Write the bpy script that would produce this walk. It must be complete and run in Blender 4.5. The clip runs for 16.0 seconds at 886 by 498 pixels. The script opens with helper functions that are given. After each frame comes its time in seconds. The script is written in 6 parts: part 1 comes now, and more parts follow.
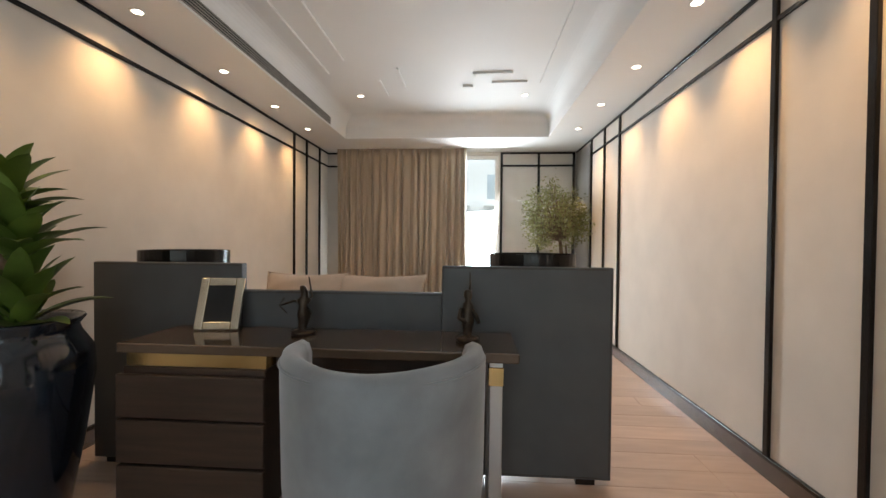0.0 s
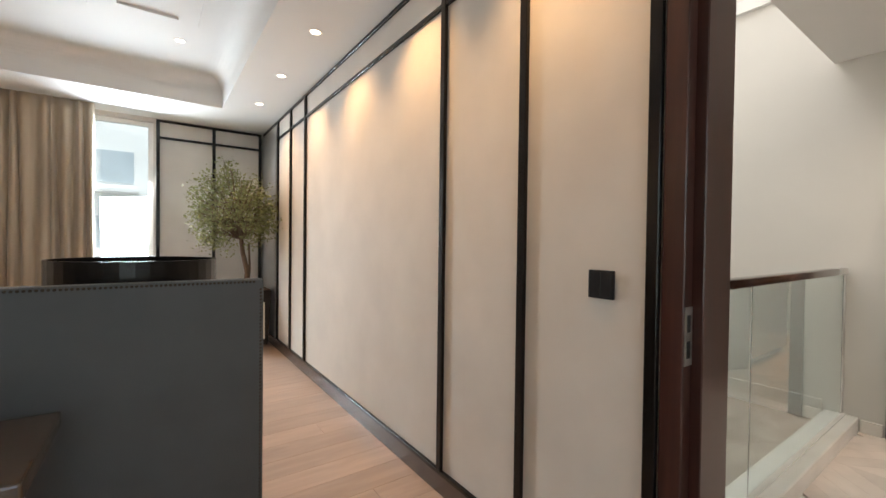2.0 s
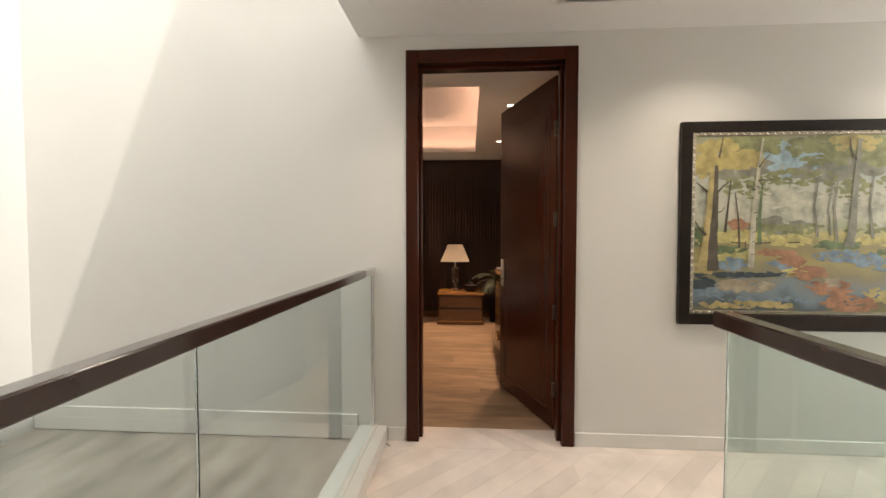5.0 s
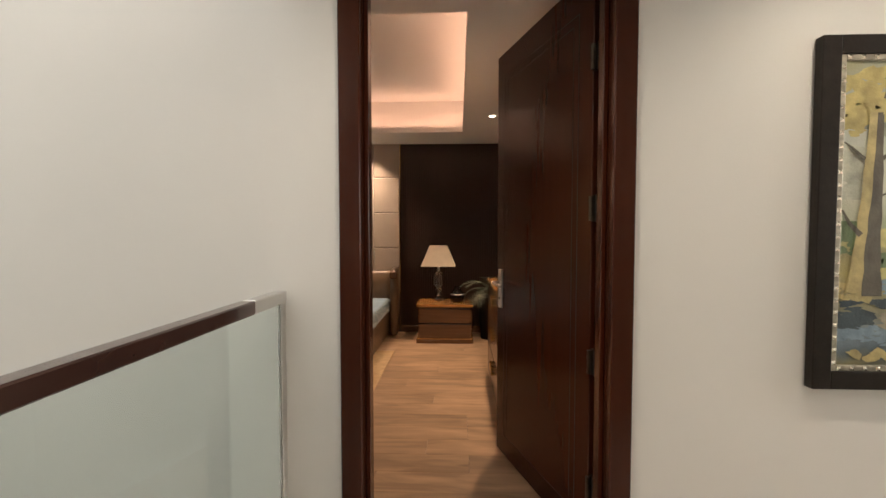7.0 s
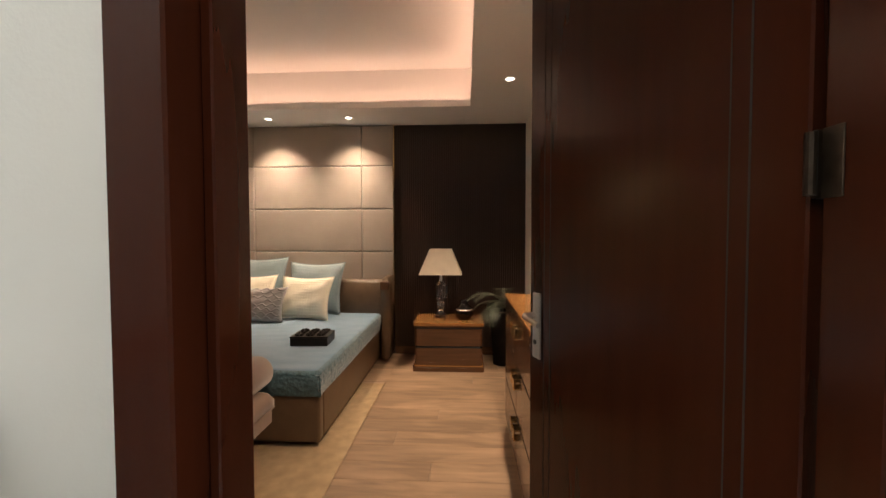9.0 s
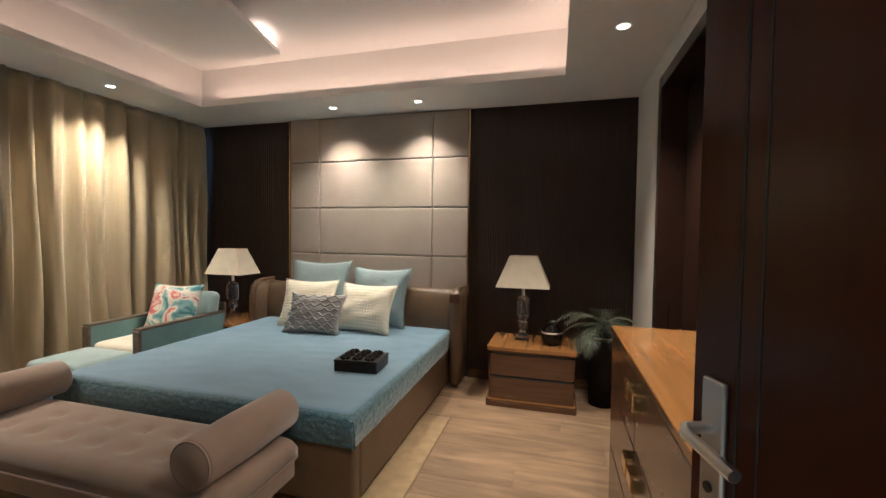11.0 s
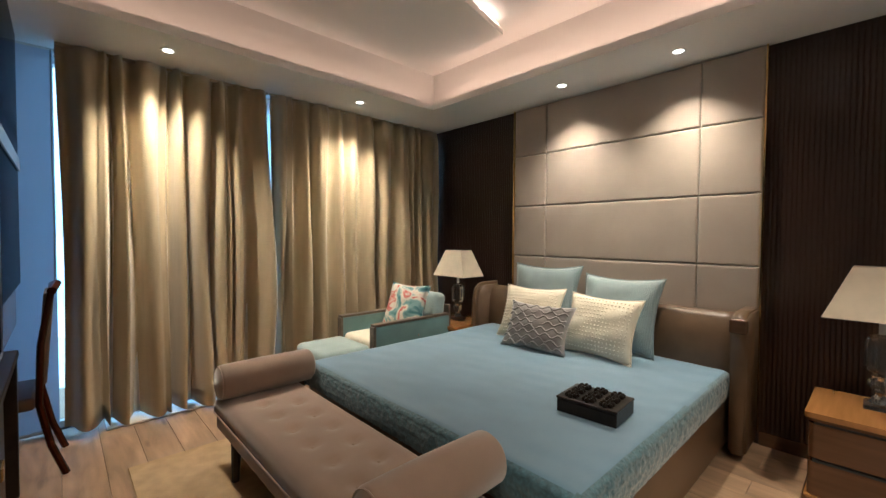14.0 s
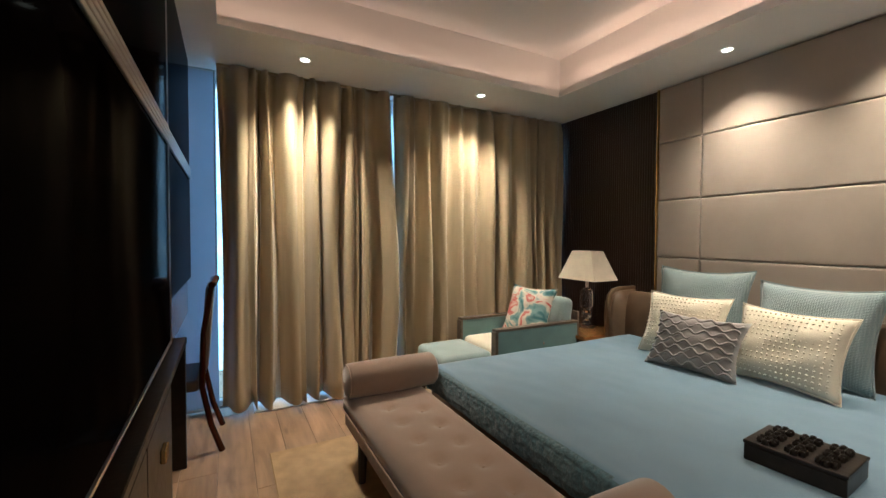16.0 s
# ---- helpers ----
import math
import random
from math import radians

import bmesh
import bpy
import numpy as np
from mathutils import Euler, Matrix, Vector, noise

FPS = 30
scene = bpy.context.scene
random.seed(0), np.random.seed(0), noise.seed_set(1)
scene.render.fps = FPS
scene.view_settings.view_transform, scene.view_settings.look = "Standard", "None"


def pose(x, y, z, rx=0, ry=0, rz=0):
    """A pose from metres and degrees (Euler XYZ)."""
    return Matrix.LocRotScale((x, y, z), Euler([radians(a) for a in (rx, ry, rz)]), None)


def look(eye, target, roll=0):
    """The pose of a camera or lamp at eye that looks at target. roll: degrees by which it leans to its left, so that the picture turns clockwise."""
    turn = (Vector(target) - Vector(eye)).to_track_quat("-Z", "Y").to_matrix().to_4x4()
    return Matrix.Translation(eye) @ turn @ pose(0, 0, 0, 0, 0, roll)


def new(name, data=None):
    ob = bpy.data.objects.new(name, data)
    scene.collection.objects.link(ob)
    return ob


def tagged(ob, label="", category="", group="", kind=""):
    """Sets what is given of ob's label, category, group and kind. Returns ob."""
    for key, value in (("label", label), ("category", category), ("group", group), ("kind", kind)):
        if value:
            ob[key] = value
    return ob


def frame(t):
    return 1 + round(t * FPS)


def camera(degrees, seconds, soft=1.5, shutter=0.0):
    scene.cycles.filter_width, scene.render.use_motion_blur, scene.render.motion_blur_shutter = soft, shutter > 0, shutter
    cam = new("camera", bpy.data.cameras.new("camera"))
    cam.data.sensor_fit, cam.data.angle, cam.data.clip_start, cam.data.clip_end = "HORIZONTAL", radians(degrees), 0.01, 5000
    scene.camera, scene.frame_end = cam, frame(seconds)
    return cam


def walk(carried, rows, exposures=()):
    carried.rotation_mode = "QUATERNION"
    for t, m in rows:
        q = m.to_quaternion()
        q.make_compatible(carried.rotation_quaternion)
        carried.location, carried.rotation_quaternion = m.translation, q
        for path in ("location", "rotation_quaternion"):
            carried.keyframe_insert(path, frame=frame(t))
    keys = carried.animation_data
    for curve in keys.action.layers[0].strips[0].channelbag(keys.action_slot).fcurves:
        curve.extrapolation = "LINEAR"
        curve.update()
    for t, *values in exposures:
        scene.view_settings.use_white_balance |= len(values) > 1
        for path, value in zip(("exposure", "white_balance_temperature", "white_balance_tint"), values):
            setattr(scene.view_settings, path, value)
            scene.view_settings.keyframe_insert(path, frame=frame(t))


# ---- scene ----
cam = camera(94.5, 16.0)
PATH = [
    (0, (0.575, 0.339, 1.307), (0.436, 2.334, 1.272), 0.5),
    (0.5, (0.62, 0.53, 1.307), (0.642, 2.529, 1.27), 0.5),
    (1, (0.692, 0.712, 1.323), (1.019, 2.685, 1.284), 0.4),
    (1.5, (0.841, 0.861, 1.325), (1.558, 2.728, 1.285), 0.7),
    (2, (1.006, 0.986, 1.313), (2.159, 2.619, 1.283), 0.7),
    (2.2, (1.083, 1.011, 1.341), (2.402, 2.514, 1.3), 0.8),
    (2.5, (1.204, 1.026, 1.328), (2.736, 2.312, 1.299), -0.0),
    (3, (1.441, 1.088, 1.354), (3.228, 1.985, 1.312), 0.1),
    (3.5, (1.662, 1.152, 1.352), (3.585, 1.7, 1.305), 0.1),
    (4, (1.908, 1.139, 1.364), (3.883, 1.45, 1.309), 0.1),
    (6.5, (3.285, 1.042, 1.39), (5.282, 1.120, 1.315), 0.0),
    (7, (3.575, 1.055, 1.386), (5.572, 1.131, 1.310), 0.0),
    (7.5, (3.837, 1.082, 1.382), (5.834, 1.154, 1.305), 0.3),
    (8, (4.108, 1.068, 1.377), (6.105, 1.150, 1.305), 0.0),
    (10.3, (5.168, 1.036, 1.395), (7.144, 1.335, 1.327), 0.7),
    (10.5, (5.239, 1.029, 1.4), (7.205, 1.391, 1.333), 0.7),
    (11, (5.358, 1.052, 1.397), (7.285, 1.583, 1.33), 0.7),
    (11.5, (5.489, 1.136, 1.391), (7.36, 1.841, 1.322), 0.7),
    (12, (5.631, 1.204, 1.385), (7.426, 2.084, 1.319), 0.6),
    (12.5, (5.721, 1.274, 1.396), (7.427, 2.314, 1.324), 0.5),
    (13, (5.809, 1.313, 1.385), (7.413, 2.506, 1.325), 0.6),
    (13.5, (5.866, 1.328, 1.397), (7.357, 2.66, 1.33), 0.4),
    (14, (5.908, 1.343, 1.367), (7.276, 2.801, 1.308), 0.4),
    (14.5, (5.944, 1.354, 1.357), (7.186, 2.92, 1.3), 0.4),
    (15, (5.975, 1.375, 1.363), (7.093, 3.033, 1.307), 0.3),
    (15.5, (5.983, 1.442, 1.359), (6.994, 3.167, 1.305), 0.3),
    (16, (5.96, 1.591, 1.353), (6.893, 3.359, 1.295), 0.2),
]
walk(cam, [(t, look(eye, target, roll)) for t, eye, target, roll in PATH],
     exposures=[(0, -0.12, 6500, 10), (2.5, -0.10, 6500, 10), (4.2, 0.08, 6500, 10), (6.5, 0.0, 6500, 10), (8.2, 0.0, 6500, 10), (10.3, 0.08, 4850, -6), (12.5, 0.04, 4850, -6), (14, 0.03, 5030, -6), (16, -0.06, 5080, -6)])

# ---- light ----
world = bpy.data.worlds.new("sky")
scene.world = world
world.use_nodes = True
wn = world.node_tree.nodes
sky = wn.new("ShaderNodeTexSky")
sky.sky_type = "NISHITA"
sky.sun_disc = False
sky.sun_elevation = radians(50)
sky.sun_rotation = radians(200)
world.node_tree.links.new(sky.outputs[0], wn["Background"].inputs[0])
wn["Background"].inputs[1].default_value = 0.15

sun = new("sun", bpy.data.lights.new("sun", "SUN"))
sun.data.energy, sun.data.angle, sun.data.color = 5.0, radians(0.5), (1.0, 0.95, 0.88)
sun.matrix_world = look((0, -10, 30), (4, 2, 0))


def area(name, m, sx, sy, watts, colour):
    d = bpy.data.lights.new(name, "AREA")
    d.shape, d.size, d.size_y, d.energy, d.color = "RECTANGLE", sx, sy, watts, colour
    ob = new(name, d)
    ob.matrix_world = m
    return ob


def spot(name, x, y, z, watts, colour, cone=75, tx=0.0, ty=0.0, blend=0.6):
    d = bpy.data.lights.new(name, "SPOT")
    d.energy, d.color, d.spot_size, d.spot_blend, d.shadow_soft_size = watts, colour, radians(cone), blend, 0.03
    ob = new(name, d)
    ob.matrix_world = look((x, y, z), (x + tx, y + ty, z - 1))
    return ob


WARM = (1.0, 0.59, 0.26)
SOFTWARM = (1.0, 0.87, 0.71)
BEDWARM = (1.0, 0.70, 0.47)
DAY = (0.82, 0.92, 1.0)
area("window_light", look((0.74, 7.25, 1.5), (0.9, 2.5, -0.4)), 0.5, 2.4, 140, DAY)
area("curtain_light", look((-0.5, 6.95, 1.4), (-0.5, 8, 1.4)), 2.0, 2.5, 6, DAY)
area("stair_skylight", look((4.0, 3.2, 5.3), (4.0, 2.2, 0)), 3.0, 2.0, 93, (1.0, 0.97, 0.92))
area("bedroom_window_light", look((7.25, 5.75, 1.4), (7.25, 0, 1.4)), 3.2, 2.5, 62, (0.42, 0.66, 1.0))
# Fill added at an unseen window opening, to brighten the landing ceiling.
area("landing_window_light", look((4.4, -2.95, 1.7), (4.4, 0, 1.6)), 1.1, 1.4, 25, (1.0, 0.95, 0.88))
area("south_window_light", look((0.3, -1.72, 1.5), (0.3, 4, 1.2)), 2.2, 1.9, 18, DAY)

# ---- materials ----


def mat(name, col, rough=0.6, metal=0.0, var=0.12, scale=6.0, bump=0.0, bscale=80.0, stretch=(1, 1, 1), spec=0.5, rand=0.0, coat=0.0, sheen=0.0):
    m = bpy.data.materials.new(name)
    m.use_nodes = True
    n, l = m.node_tree.nodes, m.node_tree.links
    b = n["Principled BSDF"]
    b.inputs["Roughness"].default_value = rough
    b.inputs["Metallic"].default_value = metal
    b.inputs["Specular IOR Level"].default_value = spec
    b.inputs["Coat Weight"].default_value = coat
    b.inputs["Coat Roughness"].default_value = 0.08
    b.inputs["Sheen Weight"].default_value = sheen
    tc = n.new("ShaderNodeTexCoord")
    mp = n.new("ShaderNodeMapping")
    mp.inputs["Scale"].default_value = stretch
    l.new(tc.outputs["Object"], mp.inputs[0])
    nz = n.new("ShaderNodeTexNoise")
    nz.inputs["Scale"].default_value = scale
    nz.inputs["Detail"].default_value = 6
    l.new(mp.outputs[0], nz.inputs["Vector"])
    ramp = n.new("ShaderNodeMix")
    ramp.data_type = "RGBA"
    ramp.inputs["A"].default_value = (*[c * (1 - var) for c in col], 1)
    ramp.inputs["B"].default_value = (*[min(1, c * (1 + var)) for c in col], 1)
    cr = n.new("ShaderNodeMapRange")
    cr.inputs["From Min"].default_value, cr.inputs["From Max"].default_value = 0.3, 0.7
    l.new(nz.outputs["Fac"], cr.inputs["Value"])
    l.new(cr.outputs[0], ramp.inputs["Factor"])
    out = ramp.outputs["Result"]
    if rand:
        oi = n.new("ShaderNodeObjectInfo")
        mr = n.new("ShaderNodeMapRange")
        mr.inputs["To Min"].default_value, mr.inputs["To Max"].default_value = 1 - rand, 1 + rand
        l.new(oi.outputs["Random"], mr.inputs["Value"])
        hv = n.new("ShaderNodeHueSaturation")
        l.new(mr.outputs[0], hv.inputs["Value"])
        l.new(out, hv.inputs["Color"])
        out = hv.outputs["Color"]
    l.new(out, b.inputs["Base Color"])
    rr = n.new("ShaderNodeMapRange")
    rr.inputs["To Min"].default_value, rr.inputs["To Max"].default_value = max(0.02, rough - 0.08 * min(1, 3 * var)), min(1, rough + 0.08 * min(1, 3 * var))
    l.new(nz.outputs["Fac"], rr.inputs["Value"])
    l.new(rr.outputs[0], b.inputs["Roughness"])
    if bump:
        n2 = n.new("ShaderNodeTexNoise")
        n2.inputs["Scale"].default_value = bscale
        n2.inputs["Detail"].default_value = 4
        l.new(mp.outputs[0], n2.inputs["Vector"])
        bp = n.new("ShaderNodeBump")
        bp.inputs["Strength"].default_value = bump
        bp.inputs["Distance"].default_value = 0.004
        l.new(n2.outputs["Fac"], bp.inputs["Height"])
        l.new(bp.outputs[0], b.inputs["Normal"])
    return m


def weave(name, col, rough=0.9, su=400.0, sv=400.0, depth=0.3, var=0.1, sheen=0.3, plane="yz", distort=1.5):
    """Cloth: two crossed wave bands give the threads."""
    m = mat(name, col, rough, var=var, scale=3.0, sheen=sheen)
    n, l = m.node_tree.nodes, m.node_tree.links
    tc = n["Texture Coordinate"]
    waves = []
    dirs = {"yz": ("Y", "Z"), "xz": ("X", "Z"), "xy": ("X", "Y")}[plane]
    for d, s in zip(dirs, (su, sv)):
        w = n.new("ShaderNodeTexWave")
        w.bands_direction = d
        w.inputs["Scale"].default_value = s / 6.28
        w.inputs["Distortion"].default_value = distort
        w.inputs["Detail Scale"].default_value = 2.0
        l.new(tc.outputs["Object"], w.inputs["Vector"])
        waves.append(w)
    mx = n.new("ShaderNodeMath")
    mx.operation = "MULTIPLY"
    l.new(waves[0].outputs["Fac"], mx.inputs[0])
    l.new(waves[1].outputs["Fac"], mx.inputs[1])
    bp = n.new("ShaderNodeBump")
    bp.inputs["Strength"].default_value = depth
    bp.inputs["Distance"].default_value = 0.003
    l.new(mx.outputs[0], bp.inputs["Height"])
    l.new(bp.outputs[0], n["Principled BSDF"].inputs["Normal"])
    return m


def wood(name, col, rough=0.35, along="X", var=0.35, grain=1.0, coat=0.0, rand=0.0, bump=0.12):
    st = {"X": (0.6, 9, 9), "Y": (9, 0.6, 9), "Z": (9, 9, 0.6)}[along]
    return mat(name, col, rough, var=var, scale=3.2 * grain, stretch=st, bump=bump, bscale=14.0, coat=coat, rand=rand)


def glow(name, col, strength):
    m = bpy.data.materials.new(name)
    m.use_nodes = True
    b = m.node_tree.nodes["Principled BSDF"]
    b.inputs["Base Color"].default_value = (*col, 1)
    b.inputs["Emission Color"].default_value = (*col, 1)
    b.inputs["Emission Strength"].default_value = strength
    return m


def glass(name, tint, rough=0.0, ior=1.45):
    m = bpy.data.materials.new(name)
    m.use_nodes = True
    b = m.node_tree.nodes["Principled BSDF"]
    b.inputs["Base Color"].default_value = (*tint, 1)
    b.inputs["Transmission Weight"].default_value = 1.0
    b.inputs["Roughness"].default_value = rough
    b.inputs["IOR"].default_value = ior
    return m


M_WALL = mat("white_paint", (0.74, 0.72, 0.68), 0.75, var=0.03, scale=1.2, bump=0.08, bscale=120)
M_CEIL = mat("ceiling_paint", (0.80, 0.79, 0.77), 0.7, var=0.02, scale=1.0, bump=0.05, bscale=90)
M_PANEL = weave("panel_fabric", (0.66, 0.60, 0.53), 0.85, 700, 500, 0.07, 0.05, 0.1, "yz")
M_PANELX = weave("panel_fabric_end", (0.60, 0.56, 0.52), 0.85, 700, 500, 0.07, 0.05, 0.1, "xz")
M_BLACK = mat("black_lacquer", (0.008, 0.006, 0.005), 0.22, var=0.25, scale=5, bump=0.02, bscale=40, spec=0.35)
M_BASE = mat("dark_steel_skirting", (0.16, 0.14, 0.13), 0.25, metal=0.7, var=0.2, scale=8)
M_MAHOG = wood("mahogany_veneer", (0.046, 0.0112, 0.0048), 0.20, "Z", 0.12, 0.7, bump=0.0)
M_MAHOG.node_tree.nodes["Principled BSDF"].inputs["Specular IOR Level"].default_value = 0.22
M_JAMB = wood("jamb_veneer", (0.058, 0.021, 0.015), 0.34, "Z", 0.25, 1.2, coat=0.1, bump=0.0)
M_DARKPANEL = weave("dark_ribbed_wall_covering", (0.026, 0.012, 0.008), 0.42, 130, 0.5, 0.45, 0.12, 0.0, "yz", 0.0)
M_REED = wood("dark_reeded_veneer", (0.028, 0.013, 0.009), 0.28, "Z", 0.07, 1.0, bump=0.0)
M_MARBLE = mat("cream_marble", (0.79, 0.69, 0.625), 0.14, var=0.10, scale=2.0, stretch=(2, 2, 1), rand=0.06, coat=0.2)
M_KERB = mat("white_marble", (0.80, 0.78, 0.74), 0.15, var=0.06, scale=3, coat=0.2)
M_STAIR = mat("grey_marble", (0.30, 0.27, 0.235), 0.16, var=0.4, scale=1.6, stretch=(1, 3, 1))
M_GLASS = glass("clear_glass", (0.87, 0.96, 0.95))
M_STEEL = mat("brushed_steel", (0.66, 0.65, 0.63), 0.32, metal=1.0, var=0.04, scale=6)
# Reflection of dark mahogany in the steel rail, put in as colour.
M_RAIL_REFLECTION = mat("rail_reflection", (0.05, 0.025, 0.02), 0.22, var=0.2, scale=8, coat=0.5)
M_CURT = mat("beige_curtain", (0.46, 0.37, 0.27), 0.8, var=0.12, scale=9, stretch=(1, 1, 0.15), bump=0.15, bscale=220, sheen=0.3)
M_CURT2 = mat("gold_silk_curtain", (0.47, 0.385, 0.245), 0.5, var=0.14, scale=9, stretch=(1, 1, 0.12), bump=0.15, bscale=240, sheen=0.4)
M_LEATHER = mat("grey_leatherette", (0.082, 0.083, 0.085), 0.5, var=0.12, scale=4, bump=0.25, bscale=260)
M_LAMP_ON = glow("lamp_lens", (1.0, 0.86, 0.66), 10.0)
M_LAMP_RING = mat("lamp_ring", (0.8, 0.79, 0.77), 0.4, var=0.02)
M_EDGEGLOW = glow("edge_glow", (1.0, 0.645, 0.465), 9.0)
M_HEAD = weave("taupe_upholstery", (0.345, 0.29, 0.245), 0.8, 500, 500, 0.25, 0.07, 0.4, "yz")
M_HEADLEATHER = mat("brown_leather", (0.118, 0.074, 0.042), 0.38, var=0.18, scale=6, bump=0.2, bscale=180)
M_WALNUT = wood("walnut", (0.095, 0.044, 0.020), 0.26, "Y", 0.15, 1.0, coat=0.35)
# Golden copy of the walnut; lamp brightness on the tops is in its colour.
M_WALNUT_LIT = wood("walnut_lit", (0.32, 0.152, 0.046), 0.22, "X", 0.12, 1.0, coat=0.4)
M_BRASS = mat("brass", (0.80, 0.58, 0.26), 0.22, metal=1.0, var=0.1, scale=10)
M_SHADE = mat("linen_shade", (0.74, 0.66, 0.53), 0.9, var=0.06, scale=12, bump=0.2, bscale=300)
M_CRYSTAL = glass("crystal", (0.96, 0.97, 0.98), 0.02, 1.5)
M_CRYSTAL.node_tree.nodes["Principled BSDF"].inputs["Transmission Weight"].default_value = 0.97
M_SPREAD = mat("blue_bedspread", (0.150, 0.258, 0.372), 0.7, var=0.08, scale=4, bump=0.2, bscale=150, sheen=0.5)
M_TEAL = mat("teal_velvet", (0.15, 0.27, 0.29), 0.75, var=0.12, scale=6, bump=0.15, bscale=200, sheen=0.6)
M_TEALPALE = mat("pale_teal_cloth", (0.30, 0.38, 0.38), 0.8, var=0.1, scale=6, bump=0.15, bscale=200, sheen=0.4)
M_CREAM = mat("cream_cloth", (0.80, 0.74, 0.60), 0.85, var=0.05, scale=10, bump=0.2, bscale=160, sheen=0.3)
M_GREYSILK = mat("grey_silk", (0.26, 0.24, 0.235), 0.45, var=0.2, scale=14, bump=0.3, bscale=60, sheen=0.5)
M_BENCH = mat("taupe_velvet", (0.29, 0.20, 0.15), 0.85, var=0.1, scale=5, bump=0.15, bscale=200, sheen=0.5)
# The strong mottling puts the crinkles' glints into the border's colour.
M_BORDER = mat("crinkled_border", (0.075, 0.155, 0.195), 0.5, var=0.35, scale=55, bump=1.0, bscale=70, sheen=0.5)
M_FARGLASS = mat("far_window_glass", (0.50, 0.56, 0.60), 0.15, var=0.1, scale=1)
M_RUG = mat("beige_rug", (0.42, 0.30, 0.17), 0.95, var=0.15, scale=12, bump=0.5, bscale=250)
M_GREYVELVET = mat("grey_velvet", (0.25, 0.265, 0.28), 0.65, var=0.28, scale=4, bump=0.12, bscale=180, sheen=0.5)
M_DESKTOP = mat("brown_gloss_top", (0.12, 0.078, 0.050), 0.14, var=0.15, scale=3, coat=0.5)
M_DRAWER = wood("dark_drawer", (0.060, 0.036, 0.024), 0.4, "X", 0.25, 1.2)
M_LEAF = mat("glossy_leaf", (0.095, 0.155, 0.025), 0.42, var=0.45, scale=5, rand=0.15)
M_LEAF2 = mat("olive_leaf", (0.25, 0.25, 0.10), 0.55, var=0.4, scale=30, rand=0.15)
M_PALM = mat("palm_leaf", (0.11, 0.125, 0.085), 0.5, var=0.3, scale=12)
M_POT = mat("blue_black_glaze", (0.010, 0.014, 0.022), 0.12, var=0.5, scale=18, bump=0.12, bscale=30, coat=0.6)
M_MATTEPOT = mat("matte_dark_clay", (0.010, 0.008, 0.007), 0.9, var=0.3, scale=14, bump=0.2, bscale=60, spec=0.1)
M_BARK = mat("bark", (0.16, 0.10, 0.06), 0.85, var=0.3, scale=20, bump=0.6, bscale=60)
M_BLACKPLASTIC = mat("black_plastic", (0.012, 0.012, 0.013), 0.3, var=0.2, scale=10)
M_BLACKWOOD = mat("carved_black_wood", (0.015, 0.010, 0.007), 0.35, var=0.3, scale=25, bump=0.2, bscale=60, spec=0.3)
M_BRONZE = mat("dark_bronze", (0.055, 0.04, 0.028), 0.35, metal=0.7, var=0.4, scale=30, bump=0.3, bscale=60)
M_SLIP = mat("silver_slip", (0.42, 0.38, 0.30), 0.4, metal=0.7, var=0.3, scale=40)
M_SILVER = mat("silver_frame", (0.80, 0.74, 0.62), 0.16, metal=1.0, var=0.06, scale=12)
M_WHITEPLASTIC = mat("white_plastic", (0.78, 0.77, 0.74), 0.45, var=0.03)
M_SLOT = mat("vent_grille", (0.30, 0.28, 0.25), 0.5, var=0.1)
M_SLOTDARK = mat("vent_shade", (0.10, 0.095, 0.085), 0.7, var=0.1)
# Near-black colour stands for the shade inside holes, gaps and grooves.
M_VOID = mat("void_shade", (0.02, 0.02, 0.02), 0.8, var=0.1)
M_GLOSSDARK = mat("black_gloss_glass", (0.002, 0.0015, 0.0015), 0.05, var=0.2, scale=3, coat=0.0, spec=0.05)
M_GLOSSDARK.node_tree.nodes["Principled BSDF"].inputs["IOR"].default_value = 1.03
M_FLUTE = mat("pewter_moulding", (0.42, 0.38, 0.34), 0.3, metal=0.8, var=0.1, scale=10)
M_FACADE = mat("far_facade", (0.85, 0.85, 0.84), 0.8, var=0.05, scale=0.5)
M_GROUND = mat("ground_paving", (0.30, 0.29, 0.27), 0.85, var=0.15, scale=0.5)

# ---- building helpers ----


def thing(name, label, category, loc=(0, 0, 0), rz=0.0, group="", kind=""):
    ob = new(name)
    ob.empty_display_size = 0.1
    ob.matrix_world = pose(*loc, 0, 0, rz)
    return tagged(ob, label, category, group, kind)


def part(name, bm, material, parent=None, label="", smooth=False, mats=()):
    me = bpy.data.meshes.new(name)
    bmesh.ops.recalc_face_normals(bm, faces=bm.faces[:])
    if smooth:
        for f in bm.faces:
            f.smooth = True
    bm.to_mesh(me)
    bm.free()
    me.materials.append(material)
    for m2 in mats:
        me.materials.append(m2)
    ob = new(name, me)
    if parent is not None:
        ob.parent = parent
    if label:
        ob["label"] = label
    return ob


def structure(name, bm, material, label, category, smooth=False, parent=None):
    ob = part(name, bm, material, parent, "", smooth)
    return tagged(ob, label, category, kind="structure")


